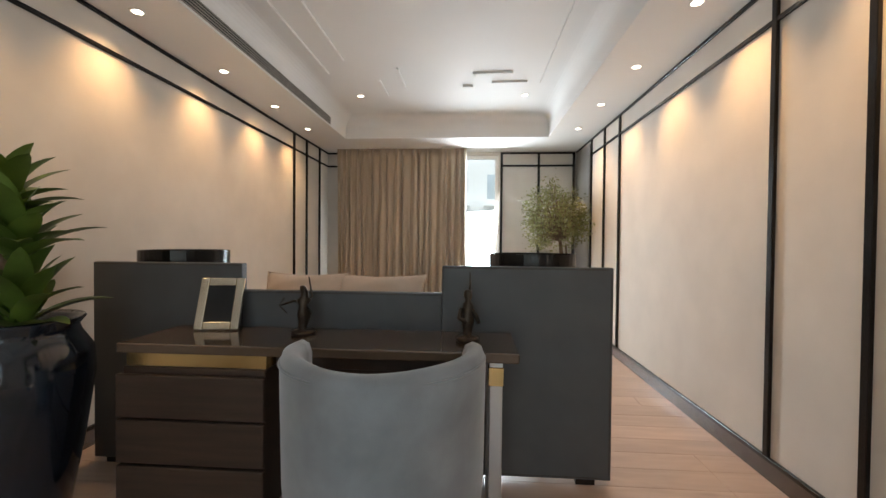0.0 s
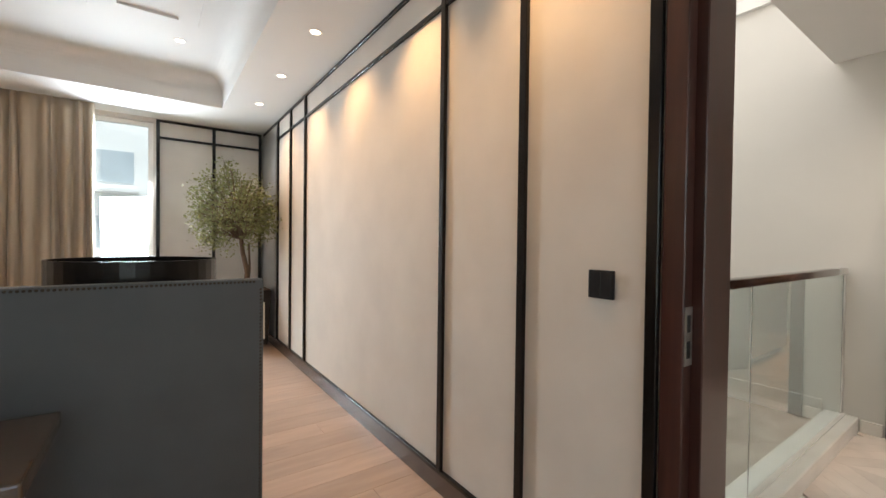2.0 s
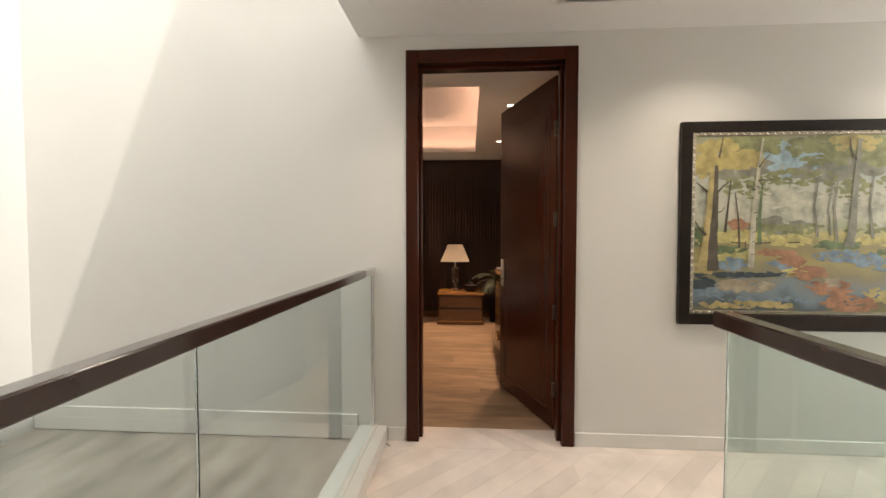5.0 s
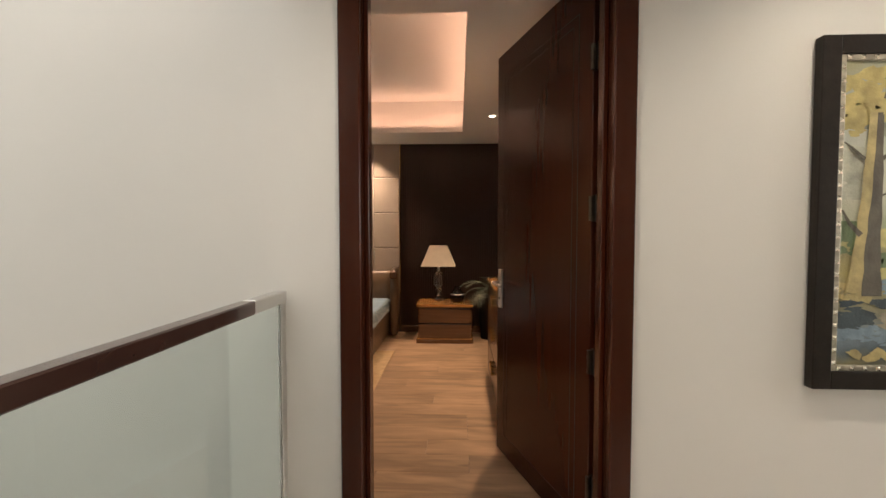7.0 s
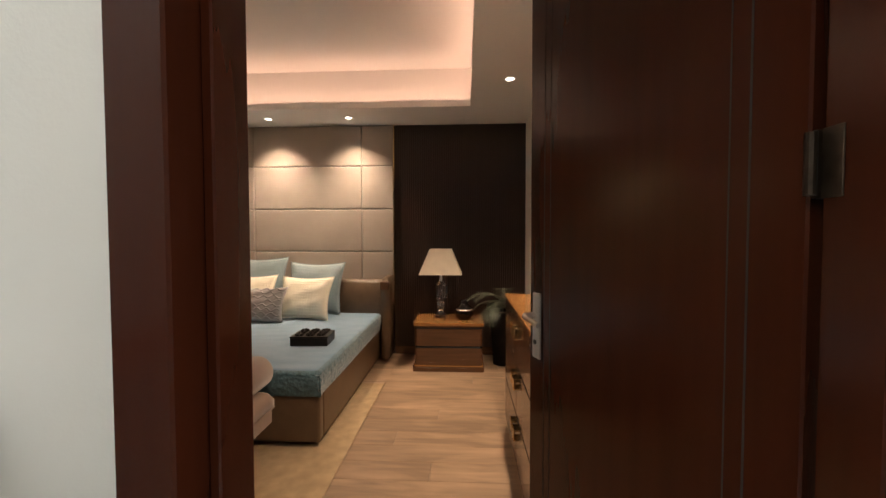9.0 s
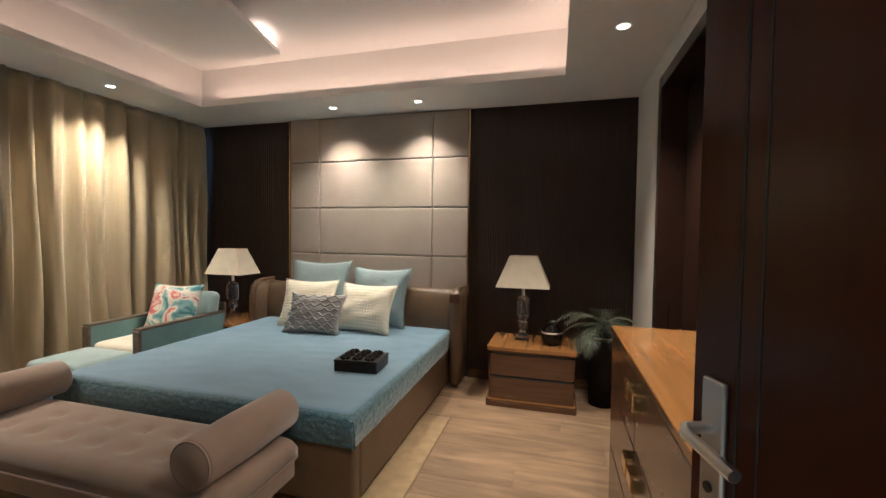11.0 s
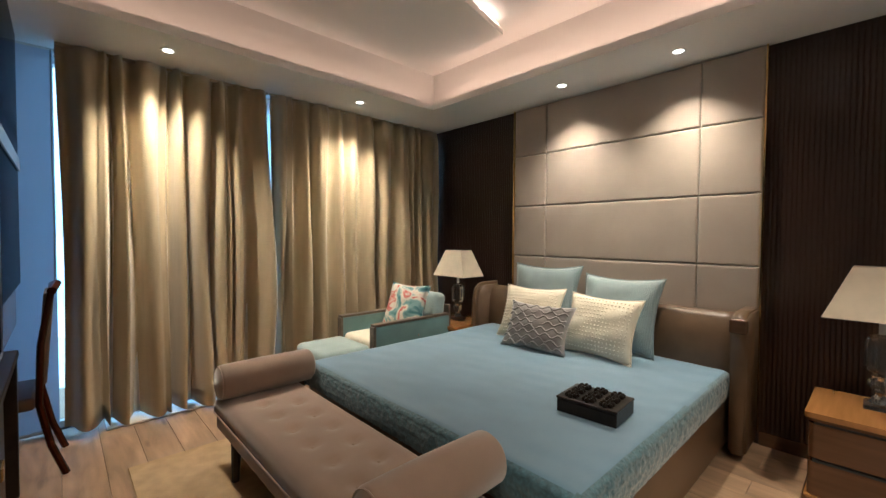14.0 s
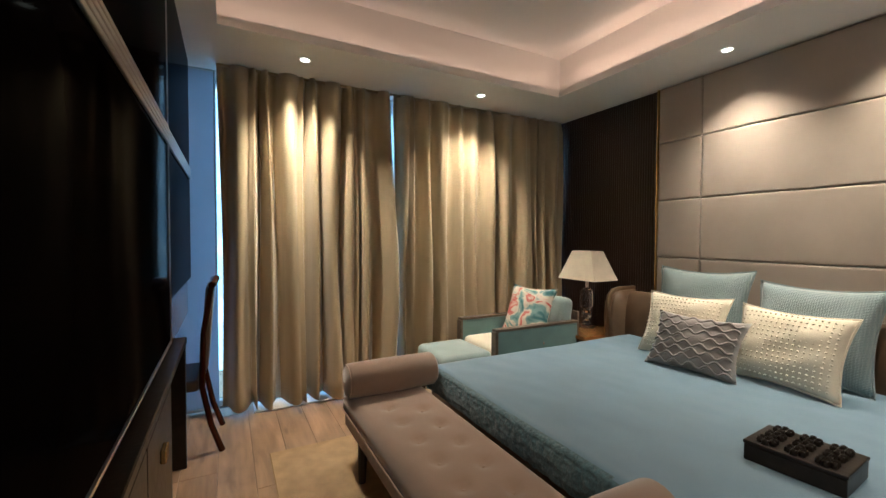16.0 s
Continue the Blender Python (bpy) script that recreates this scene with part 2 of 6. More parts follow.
def box(x0, y0, z0, x1, y1, z1, bev=0.0, seg=2, bm=None):
    b = bmesh.new()
    r = bmesh.ops.create_cube(b, size=1.0)
    bmesh.ops.scale(b, vec=(abs(x1 - x0), abs(y1 - y0), abs(z1 - z0)), verts=b.verts[:])
    bmesh.ops.translate(b, vec=((x0 + x1) / 2, (y0 + y1) / 2, (z0 + z1) / 2), verts=b.verts[:])
    if bev:
        bmesh.ops.bevel(b, geom=b.edges[:] + b.verts[:], offset=bev, segments=seg, affect="EDGES", profile=0.5)
    if bm is None:
        return b
    return join(bm, b)


def join(bm, b):
    tmp = bpy.data.meshes.new("tmp")
    b.to_mesh(tmp)
    b.free()
    bm.from_mesh(tmp)
    bpy.data.meshes.remove(tmp)
    return bm


def boxes(rows, bev=0.0):
    bm = bmesh.new()
    for r in rows:
        box(*r, bev=bev, bm=bm)
    return bm


def lathe(profile, seg=24, cx=0.0, cy=0.0, bm=None):
    """Revolves (radius, height) pairs round the z axis."""
    b = bm or bmesh.new()
    rings = []
    for r, z in profile:
        rings.append([b.verts.new((cx + r * math.cos(6.28318 * i / seg), cy + r * math.sin(6.28318 * i / seg), z)) for i in range(seg)] if r > 1e-5 else [b.verts.new((cx, cy, z))])
    for a, c in zip(rings, rings[1:]):
        for i in range(seg):
            k = (i + 1) % seg
            if len(a) == 1 and len(c) == 1:
                continue
            if len(a) == 1:
                b.faces.new((a[0], c[i], c[k]))
            elif len(c) == 1:
                b.faces.new((a[i], a[k], c[0]))
            else:
                b.faces.new((a[i], a[k], c[k], c[i]))
    return b


def tube(points, radius, seg=8, bm=None, taper=None):
    """A round rod along points; taper gives the end radius."""
    b = bm or bmesh.new()
    rings = []
    n = len(points)
    for i, p in enumerate(points):
        p = Vector(p)
        d = (Vector(points[min(i + 1, n - 1)]) - Vector(points[max(i - 1, 0)])).normalized()
        u = d.orthogonal().normalized() if abs(d.z) > 0.95 else d.cross(Vector((0, 0, 1))).normalized()
        v = d.cross(u)
        r = radius if taper is None else radius + (taper - radius) * i / max(1, n - 1)
        rings.append([b.verts.new(p + r * (math.cos(6.28318 * k / seg) * u + math.sin(6.28318 * k / seg) * v)) for k in range(seg)])
    for a, c in zip(rings, rings[1:]):
        for k in range(seg):
            b.faces.new((a[k], a[(k + 1) % seg], c[(k + 1) % seg], c[k]))
    b.faces.new(rings[0][::-1])
    b.faces.new(rings[-1])
    return b


def moved(bm, m):
    bmesh.ops.transform(bm, matrix=m, verts=bm.verts[:])
    return bm


def prism(poly, z0, z1, bm=None):
    """An upright prism over a plan outline."""
    b = bm or bmesh.new()
    lo = [b.verts.new((x, y, z0)) for x, y in poly]
    hi = [b.verts.new((x, y, z1)) for x, y in poly]
    n = len(poly)
    b.faces.new(lo[::-1])
    b.faces.new(hi)
    for i in range(n):
        b.faces.new((lo[i], lo[(i + 1) % n], hi[(i + 1) % n], hi[i]))
    return b

# ---- structure ----
XL, XR, YF, ZC = -1.82, 2.24, 7.02, 2.766       # office faces
XH, XD, ZH = 2.44, 5.13, 2.677                  # hall faces
XB, XE, YB, YS, ZB = 5.29, 9.30, 5.22, 0.38, 2.625  # bedroom faces

structure("ground", boxes([(-60, -60, -3.3, 60, 120, -3.2)]), M_GROUND, "grey paved ground far below the windows", "ground")

# office
structure("floor_office", boxes([(XL - 0.2, -1.6, -0.2, XH - 0.1, YF + 0.2, -0.016)]), M_BLACKWOOD, "dark subfloor under grey oak planks", "floor")
structure("wall_office_west", boxes([(XL - 0.2, -1.6, -0.2, XL, YF + 0.2, 3.4)]), M_PANEL, "beige fabric-panelled wall of the study", "wall")
structure("wall_office_south", boxes([(XL, -1.8, -0.2, -0.9, -1.6, 3.4), (1.5, -1.8, -0.2, XH, -1.6, 3.4), (-0.9, -1.8, 2.5, 1.5, -1.6, 3.4), (-0.9, -1.8, -0.2, 1.5, -1.6, 0.5)]), M_PANEL, "beige wall with the window opening behind the desk", "wall")
structure("wall_office_north", boxes([(XL, YF, -0.2, -1.5, YF + 0.2, 3.4), (1.0, YF, -0.2, XR, YF + 0.2, 3.4), (-1.5, YF, 2.72, 1.0, YF + 0.2, 3.4), (-1.5, YF, -0.2, 1.0, YF + 0.2, 0.08)]), M_PANELX, "pale grey end wall with a tall window opening", "wall")
# wall between study and hall, with the doorway y 0.35..1.55
structure("wall_office_east", boxes([(XR, 1.60, -0.2, XH, YF + 0.2, 3.4), (XR, -1.6, -0.2, XH, 0.28, 3.4), (XR, 0.28, 2.5, XH, 1.60, 3.4)]), M_PANEL, "beige fabric-panelled wall between study and landing", "wall")

TX0, TX1, TY0, TY1, TZ = -1.23, 1.62, -0.6, 6.10, 3.06


def tray_ceiling(x0, y0, x1, y1, zc, tx0, ty0, tx1, ty1, tz, cove=0.16):
    """A flat soffit round a raised tray whose upper edge is a rounded cove."""
    bm = boxes([(x0, y0, zc, tx0, y1, zc + 0.12), (tx1, y0, zc, x1, y1, zc + 0.12), (tx0, y0, zc, tx1, ty0, zc + 0.12), (tx0, ty1, zc, tx1, y1, zc + 0.12)])
    rings = []
    n = 8 if cove else 1
    steps = [(0.0, zc + 0.12)] + [(cove * (1 - math.cos(math.pi / 2 * i / n)), tz - cove + cove * math.sin(math.pi / 2 * i / n)) for i in range(n + 1)] if cove else [(0.0, zc), (0.0, tz)]
    for ins, z in steps:
        rings.append([bm.verts.new(p) for p in ((tx0 + ins, ty0 + ins, z), (tx1 - ins, ty0 + ins, z), (tx1 - ins, ty1 - ins, z), (tx0 + ins, ty1 - ins, z))])
    for a, c in zip(rings, rings[1:]):
        for i in range(4):
            bm.faces.new((a[i], a[(i + 1) % 4], c[(i + 1) % 4], c[i]))
    bm.faces.new(rings[-1])
    return bm


bm = tray_ceiling(XL, -1.6, XH, YF, ZC, TX0, TY0, TX1, TY1, TZ)
# raised line mouldings on the tray
for r in [(-0.95, 0.2, -0.925, 4.55), (-0.70, 0.2, -0.675, 4.25), (1.30, 0.2, 1.325, 4.9), (-0.45, 4.75, -0.43, 5.2), (-0.2, 4.45, -0.18, 5.0),
          (0.58, 4.60, 0.98, 4.66), (0.78, 4.85, 1.16, 4.91), (0.46, 4.95, 0.58, 5.0), (0.57, 4.60, 0.60, 5.0)]:
    box(r[0], r[1], TZ - 0.02, r[2], r[3], TZ + 0.01, bm=bm)
structure("ceiling_office", bm, M_CEIL, "white tray ceiling with rounded cove and raised line mouldings", "ceiling")

# hall
structure("floor_hall", boxes([(XH - 0.1, 0.42, -0.25, XD + 0.1, 1.64, -0.014), (3.60, -3.0, -0.25, XD + 0.1, 0.42, -0.014)]), M_KERB, "screed under cream marble paving", "floor")
structure("wall_hall_east", boxes([(XD, 1.46, -3.2, XB, 4.4, 5.6), (XD, -3.0, -3.2, XB, 0.45, 5.6), (XD, 0.45, 2.53, XB, 1.46, 5.6), (XD, 0.45, -3.2, XB, 1.46, -0.02)]), M_WALL, "warm white painted wall of the landing with a doorway", "wall")
structure("wall_hall_north", boxes([(XH, 4.2, -3.2, XD, 4.4, 5.6)]), M_WALL, "white wall beyond the stair well", "wall")
# The opening in this unseen wall is added for the landing's fill.
structure("wall_hall_south", boxes([(XH, -3.2, -3.2, 3.8, -3.0, 5.6), (5.0, -3.2, -3.2, XB, -3.0, 5.6), (3.8, -3.2, -3.2, 5.0, -3.0, 0.9), (3.8, -3.2, 2.45, 5.0, -3.0, 5.6)]), M_WALL, "white wall with an added window opening at the end of the landing", "wall")
structure("wall_hall_west", boxes([(XH - 0.05, 1.60, -3.2, XH + 0.004, 4.4, 5.6), (XH - 0.05, -3.0, -3.2, XH + 0.004, 0.28, 5.6), (XH - 0.05, 0.28, 2.5, XH + 0.004, 1.6, 5.6)]), M_WALL, "white painted hall side of the study wall", "wall")
structure("ceiling_hall", boxes([(XH, -3.0, ZH, XD, 1.82, ZH + 0.25)]), M_CEIL, "flat white landing ceiling with downlights", "ceiling")
structure("wall_stair_upper", boxes([(XH, 1.74, ZH + 0.25, XD, 1.816, 5.5)]), M_WALL, "white upper wall over the landing edge", "wall")
structure("roof_stair", boxes([(XH, -3.0, 5.4, XD, 1.82, 5.6), (XH, 1.82, 5.5, XD, 2.0, 5.6), (XH, 4.0, 5.5, XD, 4.4, 5.6)]), M_CEIL, "white roof slab round the stair skylight", "ceiling")
structure("kerb", boxes([(XH + 0.02, 1.64, -0.25, XD - 0.003, 1.84, 0.10)], 0.008), M_KERB, "polished white marble kerb under the glass balustrade", "kerb")
structure("floor_stair_landing", boxes([(XH, 1.84, -0.25, XD, 4.2, -0.004)]), M_STAIR, "grey veined marble floor behind the glass balustrade", "floor")
structure("floor_lower", boxes([(XH, -3.0, -3.2, XD, 1.7, -3.1)]), M_STAIR, "grey marble floor of the storey below", "floor")

# bedroom
structure("floor_bedroom", boxes([(XD + 0.1, -0.2, -0.2, XE + 0.2, YB + 0.3, -0.016)]), M_BLACKWOOD, "dark subfloor under oak planks", "floor")
structure("wall_bedroom_east", boxes([(XE, 0.0, -0.2, XE + 0.2, YB + 0.3, 3.4)]), M_DARKPANEL, "dark veneered wall behind the bed", "wall")
structure("wall_bedroom_north", boxes([(XB, YB, -0.2, 5.62, YB + 0.2, 3.4), (9.1, YB, -0.2, XE, YB + 0.2, 3.4), (5.62, YB, 2.60, 9.1, YB + 0.2, 3.4)]), M_WALL, "white wall round the curtained window", "wall")
structure("wall_bedroom_west", boxes([(XB, 1.42 + 0.08, -0.2, 5.42, YB, 3.4), (XB + 0.02, 1.5, -0.2, XB + 0.05, YB, 3.38)]), M_WALL, "white wall beside the curtain", "wall")
structure("wall_bedroom_south", boxes([(XB, YS - 0.2, -0.2, 7.47, YS, 3.4), (8.46, YS - 0.2, -0.2, XE, YS, 3.4), (7.47, YS - 0.2, 2.47, 8.46, YS, 3.4)]), M_WALL, "white painted bedroom wall with a dark doorway", "wall")

BX0, BX1, BY0, BY1, BZ = 5.92, 8.64, 1.008, 4.425, 3.05
bm = boxes([(XB, YS, ZB, BX0, YB, ZB + 0.06), (BX1, YS, ZB, XE, YB, ZB + 0.06), (BX0, YS, ZB, BX1, BY0, ZB + 0.06), (BX0, BY1, ZB, BX1, YB, ZB + 0.06)])
# the recess walls stand back behind the lip and hold the cove strips
r0 = 0.16
for q in [(BX0 - r0 - 0.05, BY0 - r0 - 0.05, ZB + 0.06, BX0 - r0, BY1 + r0 + 0.05, BZ + 0.1), (BX1 + r0, BY0 - r0 - 0.05, ZB + 0.06, BX1 + r0 + 0.05, BY1 + r0 + 0.05, BZ + 0.1),
          (BX0 - r0, BY0 - r0 - 0.05, ZB + 0.06, BX1 + r0, BY0 - r0, BZ + 0.1), (BX0 - r0, BY1 + r0, ZB + 0.06, BX1 + r0, BY1 + r0 + 0.05, BZ + 0.1),
          (BX0 - r0, BY0 - r0, BZ, BX1 + r0, BY1 + r0, BZ + 0.1)]:
    box(*q, bm=bm)
structure("ceiling_bedroom", bm, M_CEIL, "white recessed tray ceiling with warm cove light", "ceiling")
# hanging skewed island in the middle of the tray
structure("ceiling_island", prism([(5.98, 2.88), (8.45, 3.39), (8.475, 4.30), (5.98, 4.40)], 2.94, 2.985), M_CEIL, "flat white ceiling island hung below the tray", "ceiling")
structure("ceiling_void_cover", boxes([(XB - 0.2, -1.3, 3.3, XE + 0.2, YB + 0.4, 3.4)]), M_CEIL, "slab over the bedroom ceiling", "ceiling")
structure("roof_office", boxes([(XL - 0.2, -1.8, 3.4, XH, YF + 0.2, 3.5)]), M_CEIL, "slab over the study ceiling", "ceiling")

# ---- fixed trim and joinery ----


def stile(x0, y0, x1, y1, z0=0.0, z1=ZC):
    structure("trim", box(x0, y0, z0, x1, y1, z1, 0.003, 1), M_BLACK, "glossy black lacquer wall trim", "trim")


for y in (1.625, 2.163, 2.728, 5.10, 5.63, 6.19):
    stile(XR - 0.022, y - 0.019, XR, y + 0.019, 0.125, 2.74)
for y in (5.70, 6.12, 6.62):
    stile(XL, y - 0.02, XL + 0.022, y + 0.02, 0.125, 2.74)
for z in (2.525, 2.738):
    structure("trim", box(XR - 0.018, 1.652, z, XR, YF, z + 0.028, 0.003, 1), M_BLACK, "glossy black lacquer wall trim", "trim")
    structure("trim", box(XL, -1.6, z, XL + 0.018, YF, z + 0.028, 0.003, 1), M_BLACK, "glossy black lacquer wall trim", "trim")
    structure("trim", box(XL + 0.02, YF - 0.018, z, -1.5, YF, z + 0.028, 0.003, 1), M_BLACK, "glossy black lacquer wall trim", "trim")
for xa, ya, xb, yb in ((XR - 0.016, 1.652, XR, YF), (XL, -1.6, XL + 0.016, YF), (1.02, YF - 0.016, XR - 0.02, YF)):
    structure("baseboard", box(xa, ya, 0.0, xb, yb, 0.105, 0.003, 1), M_BASE, "dark metal skirting board with black cap", "baseboard")
    structure("trim", box(xa - (0.006 if xa > 1 else 0), ya - (0.006 if ya > 3 else 0), 0.105, xb + (0.006 if xa < 0 else 0), yb, 0.128, 0.003, 1), M_BLACK, "glossy black lacquer skirting cap", "trim")
# framed end panel
for x in (1.045, 1.635, 2.185):
    stile(x - 0.018, YF - 0.03, x + 0.018, YF - 0.002, 0.13, 2.752)
for z in (2.525, 2.725):
    structure("trim", box(1.06, YF - 0.026, z, 2.17, YF - 0.003, z + 0.028), M_BLACK, "glossy black lacquer panel trim", "trim")
structure("trim", box(XR - 0.03, 6.235, 0.13, XR - 0.004, YF - 0.04, 2.7, 0.004, 1), M_STEEL, "narrow grey mirror strip beside the window", "mirror")


def door_lining(name, label, x0, x1, y0, y1, top, w=0.09, material=M_JAMB, axis="x"):
    """Two jambs and a head with stop beads, round an opening in a wall that faces x."""
    ob = thing(name, label, "door frame", kind="structure")
    for nm, r in (("jamb", (x0, y0 - w, 0, x1, y0, top + w)), ("jamb", (x0, y1, 0, x1, y1 + w, top + w)), ("head", (x0 + 0.001, y0, top, x1 - 0.001, y1, top + w))):
        part(nm, box(*r, 0.004, 1), material, ob)
    xm = (x0 + x1) / 2
    for nm, r in (("stop", (xm - 0.03, y0, 0, xm + 0.03, y0 + 0.018, top)), ("stop", (xm - 0.03, y1 - 0.018, 0, xm + 0.03, y1, top)), ("stop", (xm - 0.03, y0 + 0.018, top - 0.018, xm + 0.03, y1 - 0.018, top))):
        part(nm, box(*r, 0.003, 1), material, ob)
    return ob


lin = thing("door_frame_1", "dark mahogany doorway lining of the study", "door frame", kind="structure")
xr = 2.28
for nm, r in (("jamb", (xr, 1.505, 0, XH + 0.02, 1.60, 2.515)), ("jamb", (xr, 0.275, 0, XH + 0.02, 0.37, 2.515)), ("head", (xr + 0.001, 0.37, 2.42, XH + 0.019, 1.505, 2.515)),
              ("casing", (XR - 0.012, 1.535, 0, xr - 0.001, 1.60, 2.515)), ("casing", (XR - 0.012, 0.275, 0, xr - 0.001, 0.34, 2.515)), ("casing", (XR - 0.011, 0.34, 2.45, xr - 0.001, 1.535, 2.515))):
    part(nm, box(*r, 0.003, 1), M_JAMB, lin)
sx0, sx1 = 2.234, 2.276
strike = part("strike_plate", boxes([(sx0, 1.532, 0.970, sx1, 1.5355, 0.990), (sx0, 1.532, 1.040, sx1, 1.5355, 1.065), (sx0, 1.532, 1.115, sx1, 1.5355, 1.138), (sx0, 1.532, 0.990, sx0 + 0.009, 1.5355, 1.040), (sx1 - 0.009, 1.532, 0.990, sx1, 1.5355, 1.040), (sx0, 1.532, 1.065, sx0 + 0.009, 1.5355, 1.115), (sx1 - 0.009, 1.532, 1.065, sx1, 1.5355, 1.115)]), M_STEEL, lin, "brushed steel strike plate")
part("latch_hole", box(sx0 + 0.009, 1.533, 0.990, sx1 - 0.009, 1.5352, 1.040), M_VOID, strike)
part("latch_hole", box(sx0 + 0.009, 1.533, 1.065, sx1 - 0.009, 1.5352, 1.115), M_VOID, strike)
lin2 = door_lining("door_frame_2", "dark polished mahogany door frame of the bedroom", XD - 0.025, XB + 0.012, 0.488, 1.424, 2.495, 0.082, M_MAHOG)

leaf = thing("door_1", "open dark polished mahogany bedroom door", "door", (5.305, 0.50, 0), 19.4, kind="structure")
part("panel", box(0.005, -0.045, 0.012, 0.93, 0.0, 2.475, 0.004, 1), M_MAHOG, leaf)
# Grooves are dark strips on the face, their shade given as colour.
for gx0, gz0, gx1, gz1 in ((0.10, 0.14, 0.104, 2.33), (0.826, 0.14, 0.83, 2.33), (0.10, 2.33, 0.83, 2.334), (0.10, 0.136, 0.83, 0.14), (0.14, 0.18, 0.143, 2.29), (0.787, 0.18, 0.79, 2.29), (0.14, 2.29, 0.79, 2.293)):
    part("groove", box(gx0, 0.0, gz0, gx1, 0.0008, gz1), M_VOID, leaf)
for z in (0.30, 0.845, 1.49, 2.11):
    part("hinge", box(-0.002, -0.042, z - 0.055, 0.0045, -0.004, z + 0.055, 0.001, 1), M_BRONZE, leaf, "dull steel butt hinge")
    part("hinge_knuckle", lathe([(0.0, z - 0.05), (0.009, z - 0.05), (0.009, z + 0.05), (0, z + 0.05)], 10, 0.0, 0.006), M_BRONZE, leaf, "dull steel butt hinge")
    part("hinge_leaf", box(5.262, 0.4885, z - 0.055, 5.30, 0.4915, z + 0.055, 0.001, 1), M_BRONZE, lin2, "dull steel butt hinge")
plate = part("handle_plate", box(0.842, 0.0, 0.925, 0.892, 0.012, 1.165, 0.005, 3), M_STEEL, leaf, "brushed steel lever handle plate")
part("lever", tube([(0.868, 0.008, 1.085), (0.868, 0.055, 1.085), (0.855, 0.064, 1.083), (0.75, 0.066, 1.073)], 0.010, 10), M_STEEL, plate)
part("keyhole", moved(lathe([(0, 0.0), (0.009, 0.0), (0.009, 0.004), (0, 0.004)], 12), pose(0.868, 0.012, 0.985, -90)), M_BLACKPLASTIC, plate)
plate2 = part("handle_plate", box(0.822, -0.066, 0.895, 0.868, -0.045, 1.142, 0.010, 3), M_STEEL, leaf, "brushed steel lever handle plate")
part("lever", tube([(0.846, -0.064, 1.062), (0.846, -0.10, 1.062), (0.846, -0.113, 1.060), (0.80, -0.115, 1.052), (0.745, -0.113, 1.044)], 0.012, 10), M_STEEL, plate2)

# Near-black panel and frame put the doorway's darkness into the colour.
d2 = thing("door_2", "near-black panel filling the dark doorway, in its frame", "door", kind="structure")
part("jamb", box(7.47, YS - 0.19, 0, 7.55, YS + 0.02, 2.47, 0.004, 1), M_REED, d2)
part("jamb", box(8.38, YS - 0.19, 0, 8.46, YS + 0.02, 2.47, 0.004, 1), M_REED, d2)
part("head", box(7.55, YS - 0.19, 2.39, 8.38, YS + 0.018, 2.47, 0.004, 1), M_REED, d2)
part("panel", box(7.553, YS - 0.185, 0.01, 8.377, YS - 0.14, 2.388, 0.003, 1), M_REED, d2)

# ---- lamps in the ceilings ----


def downlight(x, y, z, watts, colour, cone=75, tx=0.0, ty=0.0, r=0.032, blend=0.6, group="recessed downlights"):
    ob = thing("downlight", "small round recessed downlight, lit, white rim", "downlight", (x, y, z), group=group)
    part("rim", lathe([(r, -0.001), (r + 0.012, -0.006), (r + 0.016, -0.004), (r + 0.016, 0.004)], 20), M_LAMP_RING, ob, smooth=True)
    part("lens", lathe([(0, -0.0025), (r, -0.0025), (r, 0.004)], 20), M_LAMP_ON, ob, "glowing warm lens")
    spot("downlight_beam", x, y, z - 0.012, watts, colour, cone, tx, ty, blend)


for y in (2.00, 2.94, 3.85, 4.78, 5.70):
    downlight(1.92, y, ZC, 46, WARM, 100, 0.28, blend=1.0)
for y in (1.93, 2.85, 3.77, 4.69, 5.59):
    downlight(-1.58, y, ZC, 38, WARM, 100, -0.24, blend=1.0)
for x, y in ((-0.78, 5.24), (1.19, 5.29)):
    downlight(x, y, TZ, 12, SOFTWARM)
# The lamp at y -1.75 is unseen, added to brighten the painting's side.
for x, y in ((4.55, 1.07), (4.59, -0.31), (4.59, -1.75)):
    downlight(x, y, ZH, 50, SOFTWARM, 130, blend=1.0)
for x, y in ((8.964, 2.302), (8.964, 3.177)):
    downlight(x, y, ZB, 150, BEDWARM, 106, 0.02, 0.0, blend=1.0)
downlight(7.992, 4.72, ZB, 190, BEDWARM, 104, 0.0, 0.06, blend=1.0)
downlight(6.472, 4.70, ZB, 198, BEDWARM, 108, 0.0, 0.02, blend=1.0)
downlight(7.97, 0.70, ZB, 190, BEDWARM, 88, blend=0.9)
downlight(6.45, 0.70, ZB, 144, BEDWARM, 118, 0.1, 0.25, blend=1.0)


def cove(name, cx, cy, z, sx, sy, watts):
    area(name, pose(cx, cy, z, 180, 0, 0), sx, sy, watts, (1.0, 0.53, 0.34))


CW = 5.4
cove("cove_light", BX1 + 0.04, 2.70, 2.70, 0.04, 3.3, CW)
cove("cove_light", BX0 - 0.04, 2.70, 2.70, 0.04, 3.3, CW * 0.5)
cove("cove_light", 7.27, BY0 - 0.04, 2.70, 2.7, 0.04, CW)
cove("cove_light", 7.27, BY1 + 0.05, 2.70, 2.7, 0.04, CW * 0.38)
# Emissive strip added for the bright look of the island's lit edge.
st = thing("led_strip", "glowing strip for the brightly lit edge of the ceiling island", "light strip")
